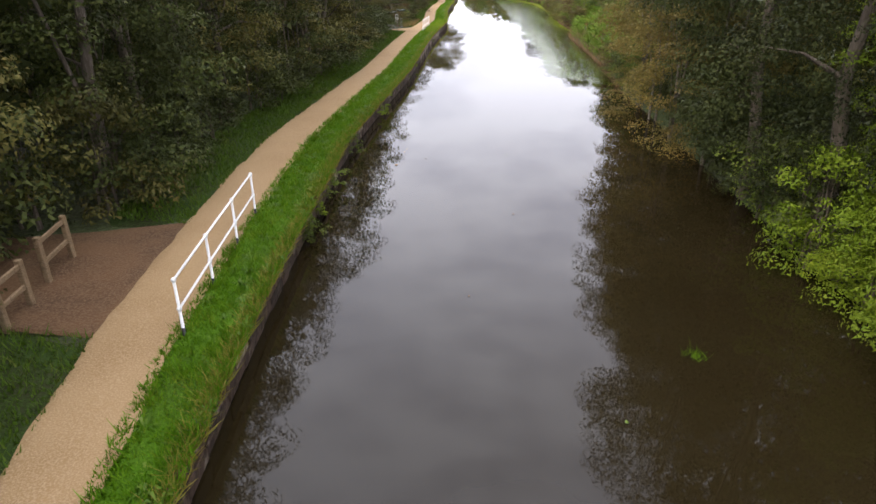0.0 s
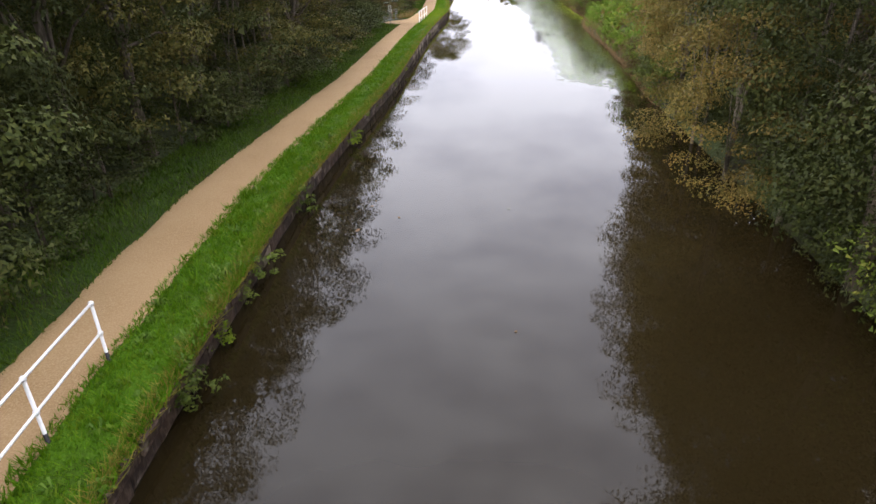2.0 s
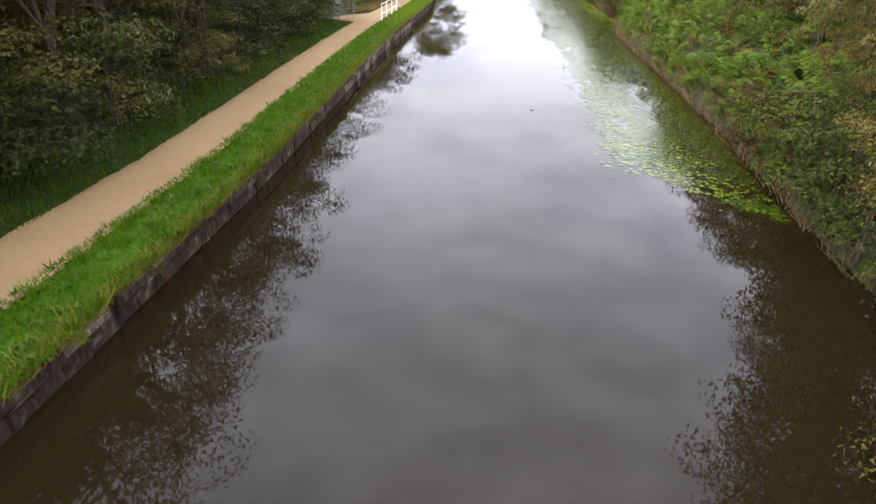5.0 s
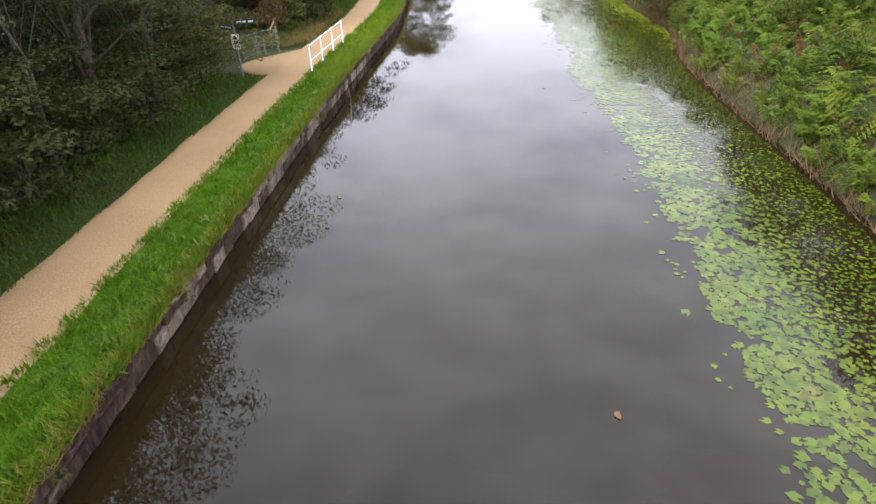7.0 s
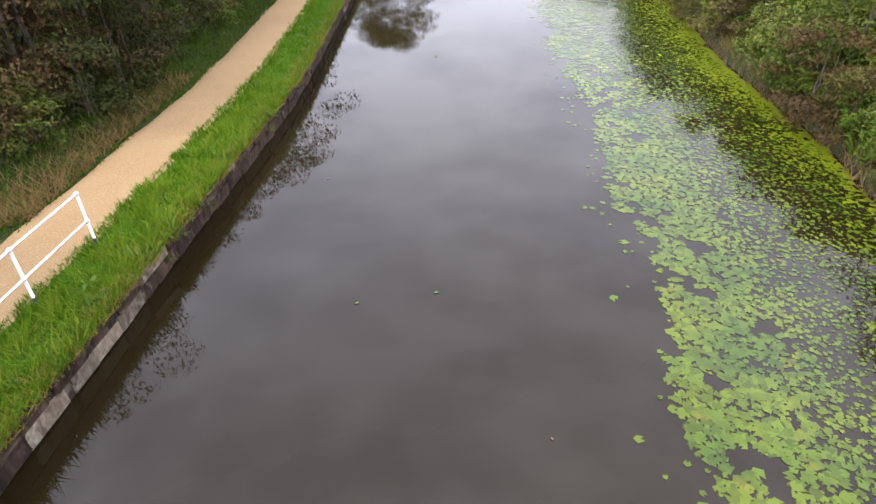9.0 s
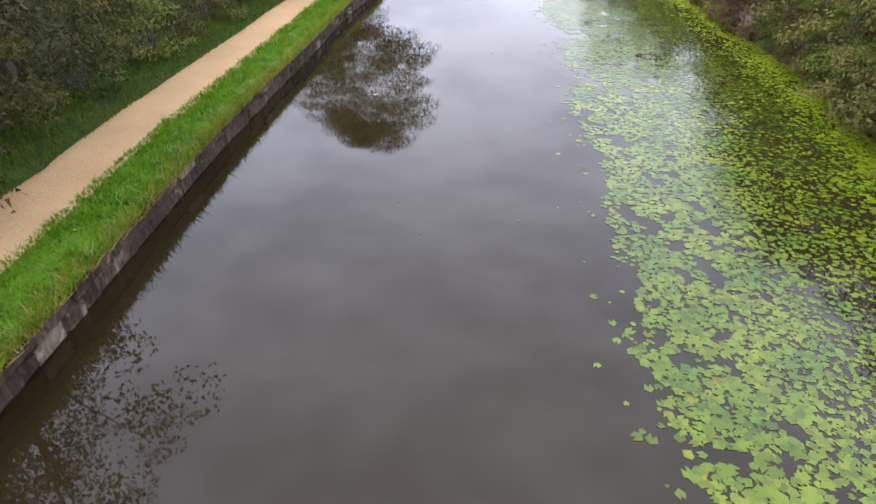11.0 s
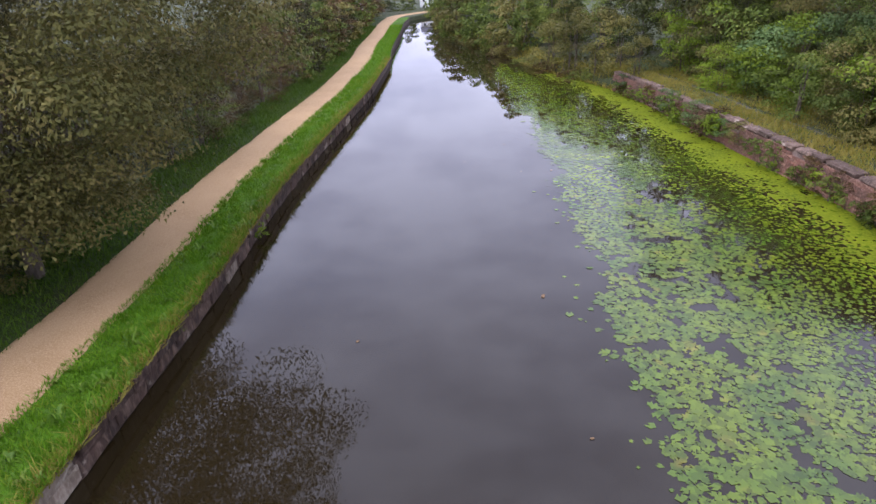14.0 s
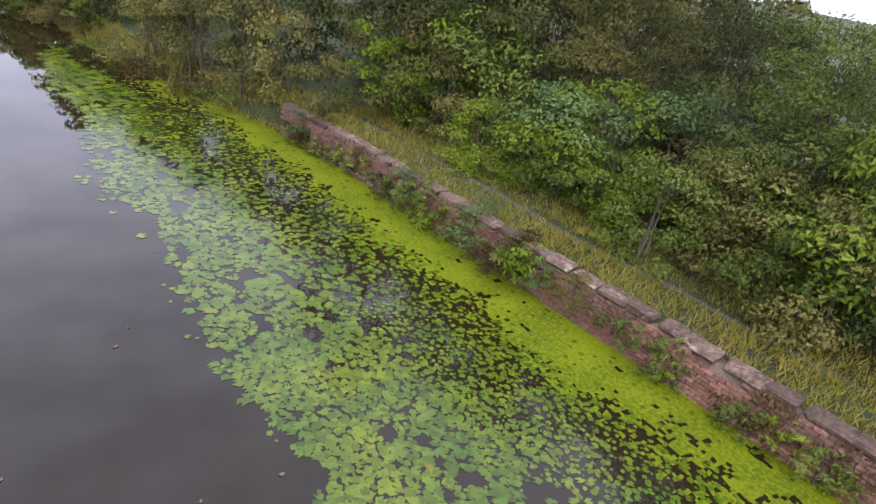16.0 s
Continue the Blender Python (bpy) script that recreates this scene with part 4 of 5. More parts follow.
plant(thorn[0], -10.2, 93.5, 1.3, 1.05, 0.7, "broad olive-green tree spreading over the towpath", "tree", "trees over the towpath")
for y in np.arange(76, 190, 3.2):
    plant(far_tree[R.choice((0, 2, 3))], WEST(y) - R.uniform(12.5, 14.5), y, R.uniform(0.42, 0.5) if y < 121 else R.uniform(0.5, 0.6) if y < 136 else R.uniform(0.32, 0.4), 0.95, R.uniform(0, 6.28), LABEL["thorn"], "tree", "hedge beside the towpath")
for k in range(8):
    plant(back_thorn[R.choice((0, 2, 3))], (-13.0 if k < 4 else -9.4) + 1.05 * k, 204 + R.uniform(-0.5, 2.0), R.uniform(0.2, 0.28), 0.9, R.uniform(0, 6.28), LABEL["far"], "tree", "distant wood")

for y in np.arange(108, 150, 2.6):
    plant(far_tree[R.choice((0, 1, 2))], RIGHT(y) + R.uniform(13, 16), y, R.uniform(0.2, 0.26) if y < 141 else R.uniform(0.38, 0.46), 1.0, R.uniform(0, 6.28), LABEL["hazel"], "tree", "trees behind the canal wall")

for k, y in enumerate((127.6, 130.0, 132.4, 135.0, 137.6, 140.4, 143.2, 146.0, 148.8)):
    plant(near_hazel[(0, 1, 2, 0, 2, 1, 2, 0, 1)[k]], RIGHT(y) + R.uniform(4.2, 5.6), y, 0.58 if y < 131 else R.uniform(0.66, 0.78), 1.0, R.uniform(0, 6.28), LABEL["hazel"], "tree", "trees behind the canal wall")


# ---------------------------------------------------------------- verges and grass
def verge_columns(y):
    a = float(LEFT(y))
    x0, x1 = a - VERGE(y) - 0.04 + edge_wobble(y, 9.0), a - 0.06
    return [(x0 + (x1 - x0) * k / 6, PATH_Z - 0.012 + 0.035 * math.sin(math.pi * k / 6) + hummock(x0 * 3 + k, y * 3, 0.03) - 0.05 * (k == 6)) for k in range(7)]


def inner_verge_columns(y):
    a = float(LEFT(y))
    x1 = a - OUTER(y) + 0.02 + edge_wobble(y, 2.0)
    x0 = a - OUTER(y) - 1.95 + 0.4 * noise.noise((y * 0.4, 3.0, 0.0))
    return [(x0 + (x1 - x0) * k / 5, PATH_Z - 0.08 + (1 - trodden(y)) * ((0.22 if k == 0 else 0.18) - 0.018 * k + hummock(x0 * 2 + k, y * 2, 0.03))) for k in range(6)]


M["turf"] = surface("short_green_turf", (0.046, 0.110, 0.004), (0.030, 0.062, 0.004), (0.068, 0.140, 0.007), 0.8, 16.0, bump=0.8, depth=0.03, gloss=0.1)
# Turf colour holds the shade of the trees, darker than the open verge.
M["shaded_turf"] = surface("turf_darkened_for_shade", (0.020, 0.038, 0.006), (0.022, 0.020, 0.009), (0.030, 0.054, 0.009), 0.6, 14.0, bump=0.8, depth=0.03, gloss=0.1)
tagged(new("verge", strip("verge", np.arange(-60, 196, 0.5), verge_columns, M["turf"])), "lush green grass verge between towpath and canal edge", "verge", kind="structure")
tagged(new("inner_verge", strip("inner_verge", np.arange(-60, 196, 0.5), inner_verge_columns, M["shaded_turf"])), "grass verge between towpath and trees, shade put into its colour", "verge", kind="structure")


def blade_arrays(rng, x, y, z, tall, wide, lean=0.45):
    """Single pointed blades standing at the given places."""
    n = len(x)
    h = tall * rng.uniform(0.5, 1.4, n)
    w = wide * rng.uniform(0.6, 1.4, n) * 0.5
    t, u = rng.uniform(0, 2 * np.pi, n), rng.uniform(0, 2 * np.pi, n)
    l = h * lean * rng.uniform(0.2, 1.6, n)
    v = np.empty((n, 3, 3))
    v[:, 0] = np.stack([x - w * np.cos(t), y - w * np.sin(t), z], 1)
    v[:, 1] = np.stack([x + w * np.cos(t), y + w * np.sin(t), z], 1)
    v[:, 2] = np.stack([x + l * np.cos(u), y + l * np.sin(u), z + h], 1)
    return v.reshape(-1, 3), np.arange(3 * n).reshape(-1, 3)


def clumped(rng, n, y0, y1, near=0.0):
    """Places along the bank as u (0 to 1 across) and y, thicker in clumps."""
    y = rng.uniform(y0, y1, int(n * 1.5))
    u = rng.uniform(0, 1, int(n * 1.5))
    k = np.array([noise.noise((a * 2.3, b * 3.1, 2.0)) + 0.6 * noise.noise((a * 6.0, b * 8.0, 5.0)) for a, b in zip(u * 1.5, y)])
    keep = rng.uniform(-0.6, 0.6, len(y)) < k + near
    return u[keep], y[keep], k[keep]


rng = np.random.default_rng(5)
u, y, k = clumped(rng, 160000, -2, 152, 0.5)
wide = np.array([VERGE(b) + 0.14 for b in y])
x = LEFT(y) - wide + (wide + 0.04) * u
y_far = rng.uniform(150, 185, 9000)
u_far = rng.uniform(0, 1, 9000)
x, y, u, k = np.concatenate([x, LEFT(y_far) - 1.38 + 1.42 * u_far]), np.concatenate([y, y_far]), np.concatenate([u, u_far]), np.concatenate([k, rng.uniform(0.2, 1.0, 9000)])
v, f = blade_arrays(rng, x, y, np.full(len(x), PATH_Z - 0.01), 0.085 + 0.15 * np.clip(k, 0, 1) ** 1.2 + 0.04 * (u > 0.85), 0.03, 0.7)
tagged(new("verge_grass", mesh_np("verge_grass", v, f, M["grass"])), "lush bright-green grass blades on the canal verge", "grass", kind="stuff")
u, y, k = clumped(rng, 15000, 65, 80, -0.05)
x = LEFT(y) - 1.05 + 1.02 * u
v, f = blade_arrays(rng, x, y, np.full(len(x), PATH_Z - 0.02), 0.16 + 0.24 * np.clip(k, 0, 1), 0.022, 0.75)
tagged(new("tussock_grass", mesh_np("tussock_grass", v, f, M["tussock"])), "tall pale-green grass tussocks along the canal verge", "grass", kind="stuff")
u, y, k = clumped(rng, 42000, -2, 160, 0.4)
x = LEFT(y) - 0.22 + 0.26 * u
v, f = blade_arrays(rng, x, y, np.full(len(x), 0.55) - 0.04 * u, 0.18 + 0.10 * np.clip(k, 0, 1), 0.022, 0.9)
tagged(new("edge_grass", mesh_np("edge_grass", v, f, M["dry_grass"])), "yellowing grass fringe hanging over the canal coping", "grass", kind="stuff")
u, y, k = clumped(rng, 80000, -2, 185, 0.45)
x = LEFT(y) - np.array([OUTER(b) for b in y]) - 1.9 + 1.96 * u
ok = ~(((y > 12.0) & (y < 16.9)) | ((y > 66.1) & (y < 71.4)))
x, y, u, k = x[ok], y[ok], u[ok], k[ok]
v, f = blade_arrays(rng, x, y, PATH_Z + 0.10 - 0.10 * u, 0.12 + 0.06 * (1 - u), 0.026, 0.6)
tagged(new("hedge_grass", mesh_np("hedge_grass", v, f, M["shade_grass"])), "grass along the foot of the hedge, coloured darker for shade", "grass", kind="stuff")
u, y, k = clumped(rng, 40000, 106, 150, 0.6)
x = RIGHT(y) + 0.16 + 3.1 * u**0.9
z = np.interp(x - RIGHT(y), [0.3, 0.42, 1.0, 2.0, 3.4], [0.92, 0.99, 1.05, 1.07, 1.37])
ok = np.abs(x - RIGHT(y) - 1.6 - 0.15 * np.sin(y * 0.21)) > 0.12 + 0.08 * np.sin(y * 1.7)
v, f = blade_arrays(rng, x[ok], y[ok], z[ok], 0.17, 0.028, 0.7)
tagged(new("ledge_grass", mesh_np("ledge_grass", v, f, M["dry_grass"])), "long straw-coloured grass on the ledge behind the wall", "grass", kind="stuff")
u, y, k = clumped(rng, 17000, 38, 112, -0.15)
x = RIGHT(y) + 0.0 + 1.3 * u
z = np.array([min(max(-0.02, ground_height(a, b) - 0.05), 0.9) for a, b in zip(x, y)])
v, f = blade_arrays(rng, x, y, z, 0.45, 0.03, 0.9)
u2, y2, k2 = clumped(rng, 22000, 76, 112, 0.3)
x2 = RIGHT(y2) + 0.1 + 3.2 * u2
z2 = np.array([ground_height(a, b) for a, b in zip(x2, y2)])
v2, f2 = blade_arrays(rng, x2, y2, z2 - 0.02, 0.26, 0.03, 0.8)
u3, y3, _ = clumped(rng, 9000, 147, 185, 0.3)
x3 = RIGHT(y3) - 0.05 + 1.2 * u3
z3 = np.array([max(0.0, ground_height(a, b)) for a, b in zip(x3, y3)])
v3, f3 = blade_arrays(rng, x3, y3, z3 - 0.02, 0.3, 0.04, 0.9)
v2, f2 = joined([(v2, f2), (v3, f3)])
tagged(new("bank_grass", mesh_np("bank_grass", v2, f2, M["dry_grass"])), "rough yellow-green grass covering the low bank", "grass", kind="stuff")
tagged(new("bank_reeds", mesh_np("bank_reeds", v, f, M["reed"])), "pale brown dead reeds and grass along the waterline", "reeds", kind="stuff")


# ---------------------------------------------------------------- bracken bank
def fern_clump(rng):
    """Fronds arching from one root, each with narrow paired leaflets."""
    vs, fs = [], []
    for _ in range(8):
        w, reach, up = rng.uniform(0, 2 * np.pi), rng.uniform(0.4, 0.75), rng.uniform(0.5, 0.9)
        d, s = np.array([math.cos(w), math.sin(w), 0]), np.array([-math.sin(w), math.cos(w), 0])
        tilt = rng.uniform(-0.5, 0.5)
        n = 12
        for i in range(2, n):
            k = i / n
            p = d * reach * k + np.array([0, 0, up * math.sin(k * 2.2)])
            length = 0.26 * (1 - k) ** 0.75 * rng.uniform(0.75, 1.2)
            for side in (-1, 1):
                out = s * side + np.array([0, 0, side * tilt - 0.25])
                tip = p + out * length + d * 0.16 * length
                half = d * 0.026 * rng.uniform(0.8, 1.3)
                b = len(vs)
                vs += [p - half, p + out * length * 0.55 - half, tip, p + out * length * 0.55 + half * 1.4]
                fs.append((b, b + 1, b + 2, b + 3))
    return np.array(vs), np.array(fs)


def scatter(models, places, rng):
    """One mesh of many turned and sized copies of the models."""
    out = []
    for x, y, z, s in places:
        v, f = models[rng.integers(len(models))]
        w = rng.uniform(0, 2 * np.pi)
        c, d = math.cos(w), math.sin(w)
        p = v * s * np.array([1, 1, rng.uniform(0.8, 1.2)])
        out.append((np.stack([p[:, 0] * c - p[:, 1] * d + x, p[:, 0] * d + p[:, 1] * c + y, p[:, 2] + z], 1), f))
    return joined(out)


rng = np.random.default_rng(8)
ferns = [fern_clump(rng) for _ in range(5)]


def bank_places(n, y0, y1, d0, d1, s0, s1):
    out = []
    for _ in range(n):
        y, d = rng.uniform(y0, y1), rng.uniform(d0, d1)
        x = float(RIGHT(y)) + d
        out.append((x, y, ground_height(x, y) - 0.05, rng.uniform(s0, s1)))
    return out


v, f = scatter(ferns, bank_places(620, 40, 81, 0.6, 7.5, 0.7, 1.4) + bank_places(300, 39, 80, 0.05, 1.0, 0.5, 0.9) + bank_places(130, 80, 147, 2.2, 5.0, 0.6, 1.0) + bank_places(230, 76, 112, 0.2, 4.0, 0.8, 1.2), rng)
tagged(new("bracken", mesh_np("bracken", v, f, M["fern_leaf"])), "dense green bracken covering the canal bank", "ferns", kind="stuff")
v, f = scatter(ferns, bank_places(90, 42, 80, 0.8, 7.0, 0.6, 1.1) + bank_places(14, 80, 147, 2.4, 4.5, 0.5, 0.8), rng)
tagged(new("dying_bracken", mesh_np("dying_bracken", v, f, M["rust_fern"])), "rust-brown dying bracken fronds among green ones", "ferns", kind="stuff")


# broad-leaved weeds in the verge, dry grass by the gate
rng = np.random.default_rng(19)


def rosette(rng, leaves, reach, wide):
    """Broad leaves spreading from one root."""
    vs, fs = [], []
    for _ in range(leaves):
        w, l, up = rng.uniform(0, 2 * np.pi), reach * rng.uniform(0.6, 1.2), rng.uniform(0.25, 0.9)
        d, s = np.array([math.cos(w), math.sin(w), 0]), np.array([-math.sin(w), math.cos(w), 0]) * wide * l
        root, bend, tip = d * 0.02, d * l * 0.55 + np.array([0, 0, l * up]), d * l + np.array([0, 0, l * up * 0.6])
        b = len(vs)
        vs += [root, bend - s, tip, bend + s]
        fs.append((b, b + 1, b + 2, b + 3))
    return np.array(vs), np.array(fs)


rosettes = [rosette(rng, 9, 0.16, 0.22) for _ in range(4)] + [rosette(rng, 16, 0.26, 0.10) for _ in range(3)]
u, y, k = clumped(rng, 3600, 0, 150, -0.25)
v, f = scatter(rosettes, [(float(LEFT(b)) - VERGE(b) * (1 - a), b, PATH_Z - 0.02, rng.uniform(0.35, 0.85)) for a, b in zip(np.sqrt(u), y)], rng)
tagged(new("verge_weeds", mesh_np("verge_weeds", v, f, M["weed_leaf"])), "broad-leaved green weeds and tussocks in the verge", "weeds", kind="stuff")
n = 3600
y = 71.2 + 9 * rng.uniform(0, 1, n) ** 1.5
x = -7.95 - np.abs(rng.normal(size=n)) * (0.5 + 0.7 * rng.uniform(0, 1, n))
ok = (x > -10.8) & (x + 7.9 < -0.5 * np.clip(72.0 - y, 0, 1) * 2)
x, y = x[ok], y[ok]
v, f = blade_arrays(rng, x, y, np.array([max(ground_height(a, b), 0.64) for a, b in zip(x, y)]) - 0.02, 0.24, 0.03, 0.9)
tagged(new("dry_grass", mesh_np("dry_grass", v, f, M["dead_grass"])), "dry brown and straw-coloured grass beside the gate", "grass", kind="stuff")
n = 9000
y = rng.uniform(62, 83, n)
x = rng.uniform(-16, -9.0, n)
ok = np.abs(x + 10.5 + 0.62 * (y - 72) + 0.2 * np.sin(y * 0.7)) > 0.45
ok &= ~((y < 71.0) & (x > -10.2))
x, y = x[ok], y[ok]
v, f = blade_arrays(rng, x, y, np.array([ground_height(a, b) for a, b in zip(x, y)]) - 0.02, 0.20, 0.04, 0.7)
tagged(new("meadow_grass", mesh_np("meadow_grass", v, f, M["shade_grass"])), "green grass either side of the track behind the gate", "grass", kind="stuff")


# ---------------------------------------------------------------- floating plants
def pad_bed(rng, y0, y1, pitch, size):
    """Floating notched leaves over the shallow side, crowded into mats with open holes between."""
    ny, nx = int((y1 - y0) / pitch), int(10.8 / pitch)
    gy, gx = np.meshgrid(y0 + (np.arange(ny) + 0.5) * pitch, 0.2 + (np.arange(nx) + 0.5) * pitch, indexing="ij")
    x = gx.ravel() + rng.uniform(-0.8, 0.8, gx.size) * pitch
    y = gy.ravel() + rng.uniform(-0.8, 0.8, gx.size) * pitch
    broad = np.array([noise.noise((a * 0.42, b * 0.30, 2.0)) for a, b in zip(x, y)])
    mat = np.array([0.42 * noise.noise((a * 1.2, b * 1.0, 7.0)) + 0.62 * noise.noise((a * 2.8, b * 2.3, 3.0)) for a, b in zip(x, y)])
    rim = np.interp(y, [40, 42, 43, 46, 50, 54, 62, 70, 76, 95, 100, 108, 115, 127, 132, 140, 150, 156, 162], [7.6, 6.0, 4.9, 3.95, 3.95, 4.1, 3.95, 3.8, 3.85, 3.35, 3.2, 3.3, 3.1, 3.05, 2.8, 2.5, 1.6, 1.4, 2.4])
    shore = RIGHT(y) - 0.1
    inside = x - rim + 0.7 * broad + 0.55 * mat
    deep = shore - x
    inner = np.clip((3.0 - deep) / 1.6, 0, 1)
    early = np.interp(y, [70, 84], [1.0, 0.0])
    walled = np.interp(y, [100, 122], [0.0, 1.0])
    speck = np.clip((inside - 1.0) / 1.4, 0, 1) * np.clip((4.6 - deep) / 1.5, 0, 1)
    mat = mat * (1 - 0.72 * speck) + 0.42 * speck * rng.uniform(-1, 1, len(x))
    open_to = -0.24 - 0.02 * early + 0.07 * speck * (1 - early) + 0.04 * inner * early
    chance = np.clip((mat + 0.25 * broad - open_to) / 0.07, 0.015, 1.0)
    chance *= np.interp(inside, [-0.9, -0.2, 0.1], [0.004, 0.05, 1.0])
    chance *= 1 - walled * np.clip((1.8 - deep) / 0.9, 0, 0.9)
    keep = (rng.uniform(0, 1, len(x)) < chance) & (x < shore) & (inside > -0.9)
    x, y, inner, early = x[keep], y[keep], inner[keep], early[keep]
    speck = speck[keep]
    n = len(x)
    r = size * rng.uniform(0.5, 1.6, n) * (1 + 0.05 * early) * (1 - 0.30 * inner * early) * (1 - 0.28 * speck)
    w = rng.uniform(0, 2 * np.pi, n)
    a = np.array([0.45, 1.8, 3.14, 4.48, 5.83])
    ring = np.stack([np.cos(a), np.sin(a) * 0.88], 1)
    ring = np.concatenate([np.array([[0.15, 0.0]]), ring])
    c, s = np.cos(w)[:, None], np.sin(w)[:, None]
    wav = 1 + 0.13 * rng.normal(size=(n, 6))
    px = x[:, None] + r[:, None] * wav * (ring[None, :, 0] * c - ring[None, :, 1] * s)
    py = y[:, None] + r[:, None] * wav * (ring[None, :, 0] * s + ring[None, :, 1] * c)
    pz = 0.004 + rng.uniform(0, 0.005, n)[:, None] + 0 * px
    return np.stack([px, py, pz], -1).reshape(-1, 3), np.arange(6 * n).reshape(-1, 6)


rng = np.random.default_rng(14)
pieces = [pad_bed(rng, 39, 138, 0.080, 0.066), pad_bed(rng, 138, 150, 0.11, 0.090), pad_bed(rng, 150, 163, 0.16, 0.13)]
v, f = joined(pieces)
tagged(new("lily_pads", mesh_np("lily_pads", v, f, M["pad"])), "yellow-green floating lily leaves crowding the still water", "water plants", kind="stuff")


def duckweed_sheet(rng):
    """Tiny floating plants: a closed carpet at the bank that breaks into flecks towards open water."""
    step = 0.085
    ys, xs = np.arange(72, 154, step), np.arange(3.0, 11.2, step)
    verts, faces, index = [], [], {}

    def corner(i, j):
        if (i, j) not in index:
            index[i, j] = len(verts)
            verts.append((xs[j] + 0.07 * noise.noise((xs[j] * 5, ys[i] * 5, 0)), ys[i] + 0.07 * noise.noise((xs[j] * 5, ys[i] * 5, 9)), 0.003 + 0.0012 * noise.noise((xs[j] * 4, ys[i] * 4, 4))))
        return index[i, j]

    for i, y in enumerate(ys[:-1]):
        shore = float(RIGHT(y))
        width = float(np.interp(y, [74, 80, 90, 115, 126, 138, 147, 154], [0.0, 0.8, 1.0, 0.95, 1.4, 1.7, 1.5, 0.4]))
        for j in range(max(0, int((shore - width - 2.6 - xs[0]) / step)), len(xs) - 1):
            x = xs[j]
            d = shore + 0.1 - x
            if d < 0:
                break
            ragged = 0.6 * noise.noise((x * 0.8, y * 0.5, 6.0)) + 0.5 * noise.noise((x * 2.6, y * 2.0, 8.0))
            cover = 1.0 - (d + ragged - width + 0.3) / 1.5
            if cover > rng.uniform(0, 1) ** 0.5 + 0.15 * noise.noise((x * 6, y * 6, 1.0)) and noise.noise((x * 2.6, y * 2.0, 12.0)) > -0.52:
                faces.append((corner(i, j), corner(i, j + 1), corner(i + 1, j + 1), corner(i + 1, j)))
    return np.array(verts), np.array(faces)


v, f = duckweed_sheet(rng)
tagged(new("duckweed", mesh_np("duckweed", v, f, M["duckweed"])), "vivid yellow-green duckweed carpet along the canal wall", "water plants", kind="stuff")


# ---------------------------------------------------------------- canal walls
def block(name, length, depth, height, material, seed, rough=0.02, bevel=0.02):
    """A worn stone block, its back towards -x and its length along y."""
    r = random.Random(seed)
    bm = bmesh.new()
    box(bm, 0, 0, 0, depth, length, height, bevel)
    for vert in bm.verts:
        vert.co += Vector((r.uniform(-rough, rough), r.uniform(-rough, rough) * 0.5, r.uniform(-rough, rough)))
    return mesh_bm(name, bm, material)


def wall_mesh(name, ys, edge, x_in, x_out, z0, z1, material):
    """A thick wall following a bank's edge."""
    def columns(y):
        e = float(edge(y))
        return [(e + x_in, z0), (e + x_in, z1), (e + x_out, z1), (e + x_out, z0), (e + x_in, z0)]
    return strip(name, ys, columns, material)


wall_west = tagged(new("wall_west", wall_mesh("wall_west", np.arange(-60, 196, 1.0), LEFT, -0.30, -0.06, -1.2, 0.40, M["stone"])), "low dark-stained stone canal wall beside the towpath", "wall", kind="structure")
stones = [block("coping_stone", 0.92, 0.36, 0.22, M["stone"], s, 0.03, 0.03) for s in range(4)]
stones += [block("coping_stone", 0.92, 0.36, 0.22, M["pale_stone"], 60 + s) for s in range(2)]
r = random.Random(3)
y = -1.0
while y < 150:
    long = r.uniform(0.75, 1.12)
    e, e2 = float(LEFT(y)), float(LEFT(y + 0.5))
    pale = r.random() < (0.5 if 52 < y < 66 else 0.06)
    part("coping_stone", stones[r.randrange(4, 6) if pale else r.randrange(4)], wall_west, "", Matrix.Translation((e - 0.17 + r.uniform(-0.02, 0.02), y, 0.445 + r.uniform(-0.02, 0.02))) @ Matrix.Rotation(-math.atan2(e2 - e, 0.5) + r.uniform(-0.02, 0.02), 4, "Z") @ Matrix.Diagonal((1, long / 0.93, 1, 1)))
    y += long
lower = [block("stone", 0.55, 0.2, 0.19, M["stone"], 20 + s, 0.028, 0.03) for s in range(4)] + [block("stone", 0.55, 0.2, 0.19, M["pale_stone"], 30 + s, 0.014, 0.015) for s in range(2)]
y = 2.0
while y < 150:
    long = r.uniform(0.4, 1.0)
    e, e2 = float(LEFT(y)), float(LEFT(y + 0.5))
    part("stone", lower[r.randrange(4, 6) if r.random() < (0.45 if 50 < y < 72 else 0.06) else r.randrange(4)], wall_west, "", Matrix.Translation((e - 0.125 + r.uniform(-0.015, 0.015), y, 0.165)) @ Matrix.Rotation(-math.atan2(e2 - e, 0.5), 4, "Z") @ Matrix.Diagonal((1, long / 0.56, 1.65, 1)))
    y += long

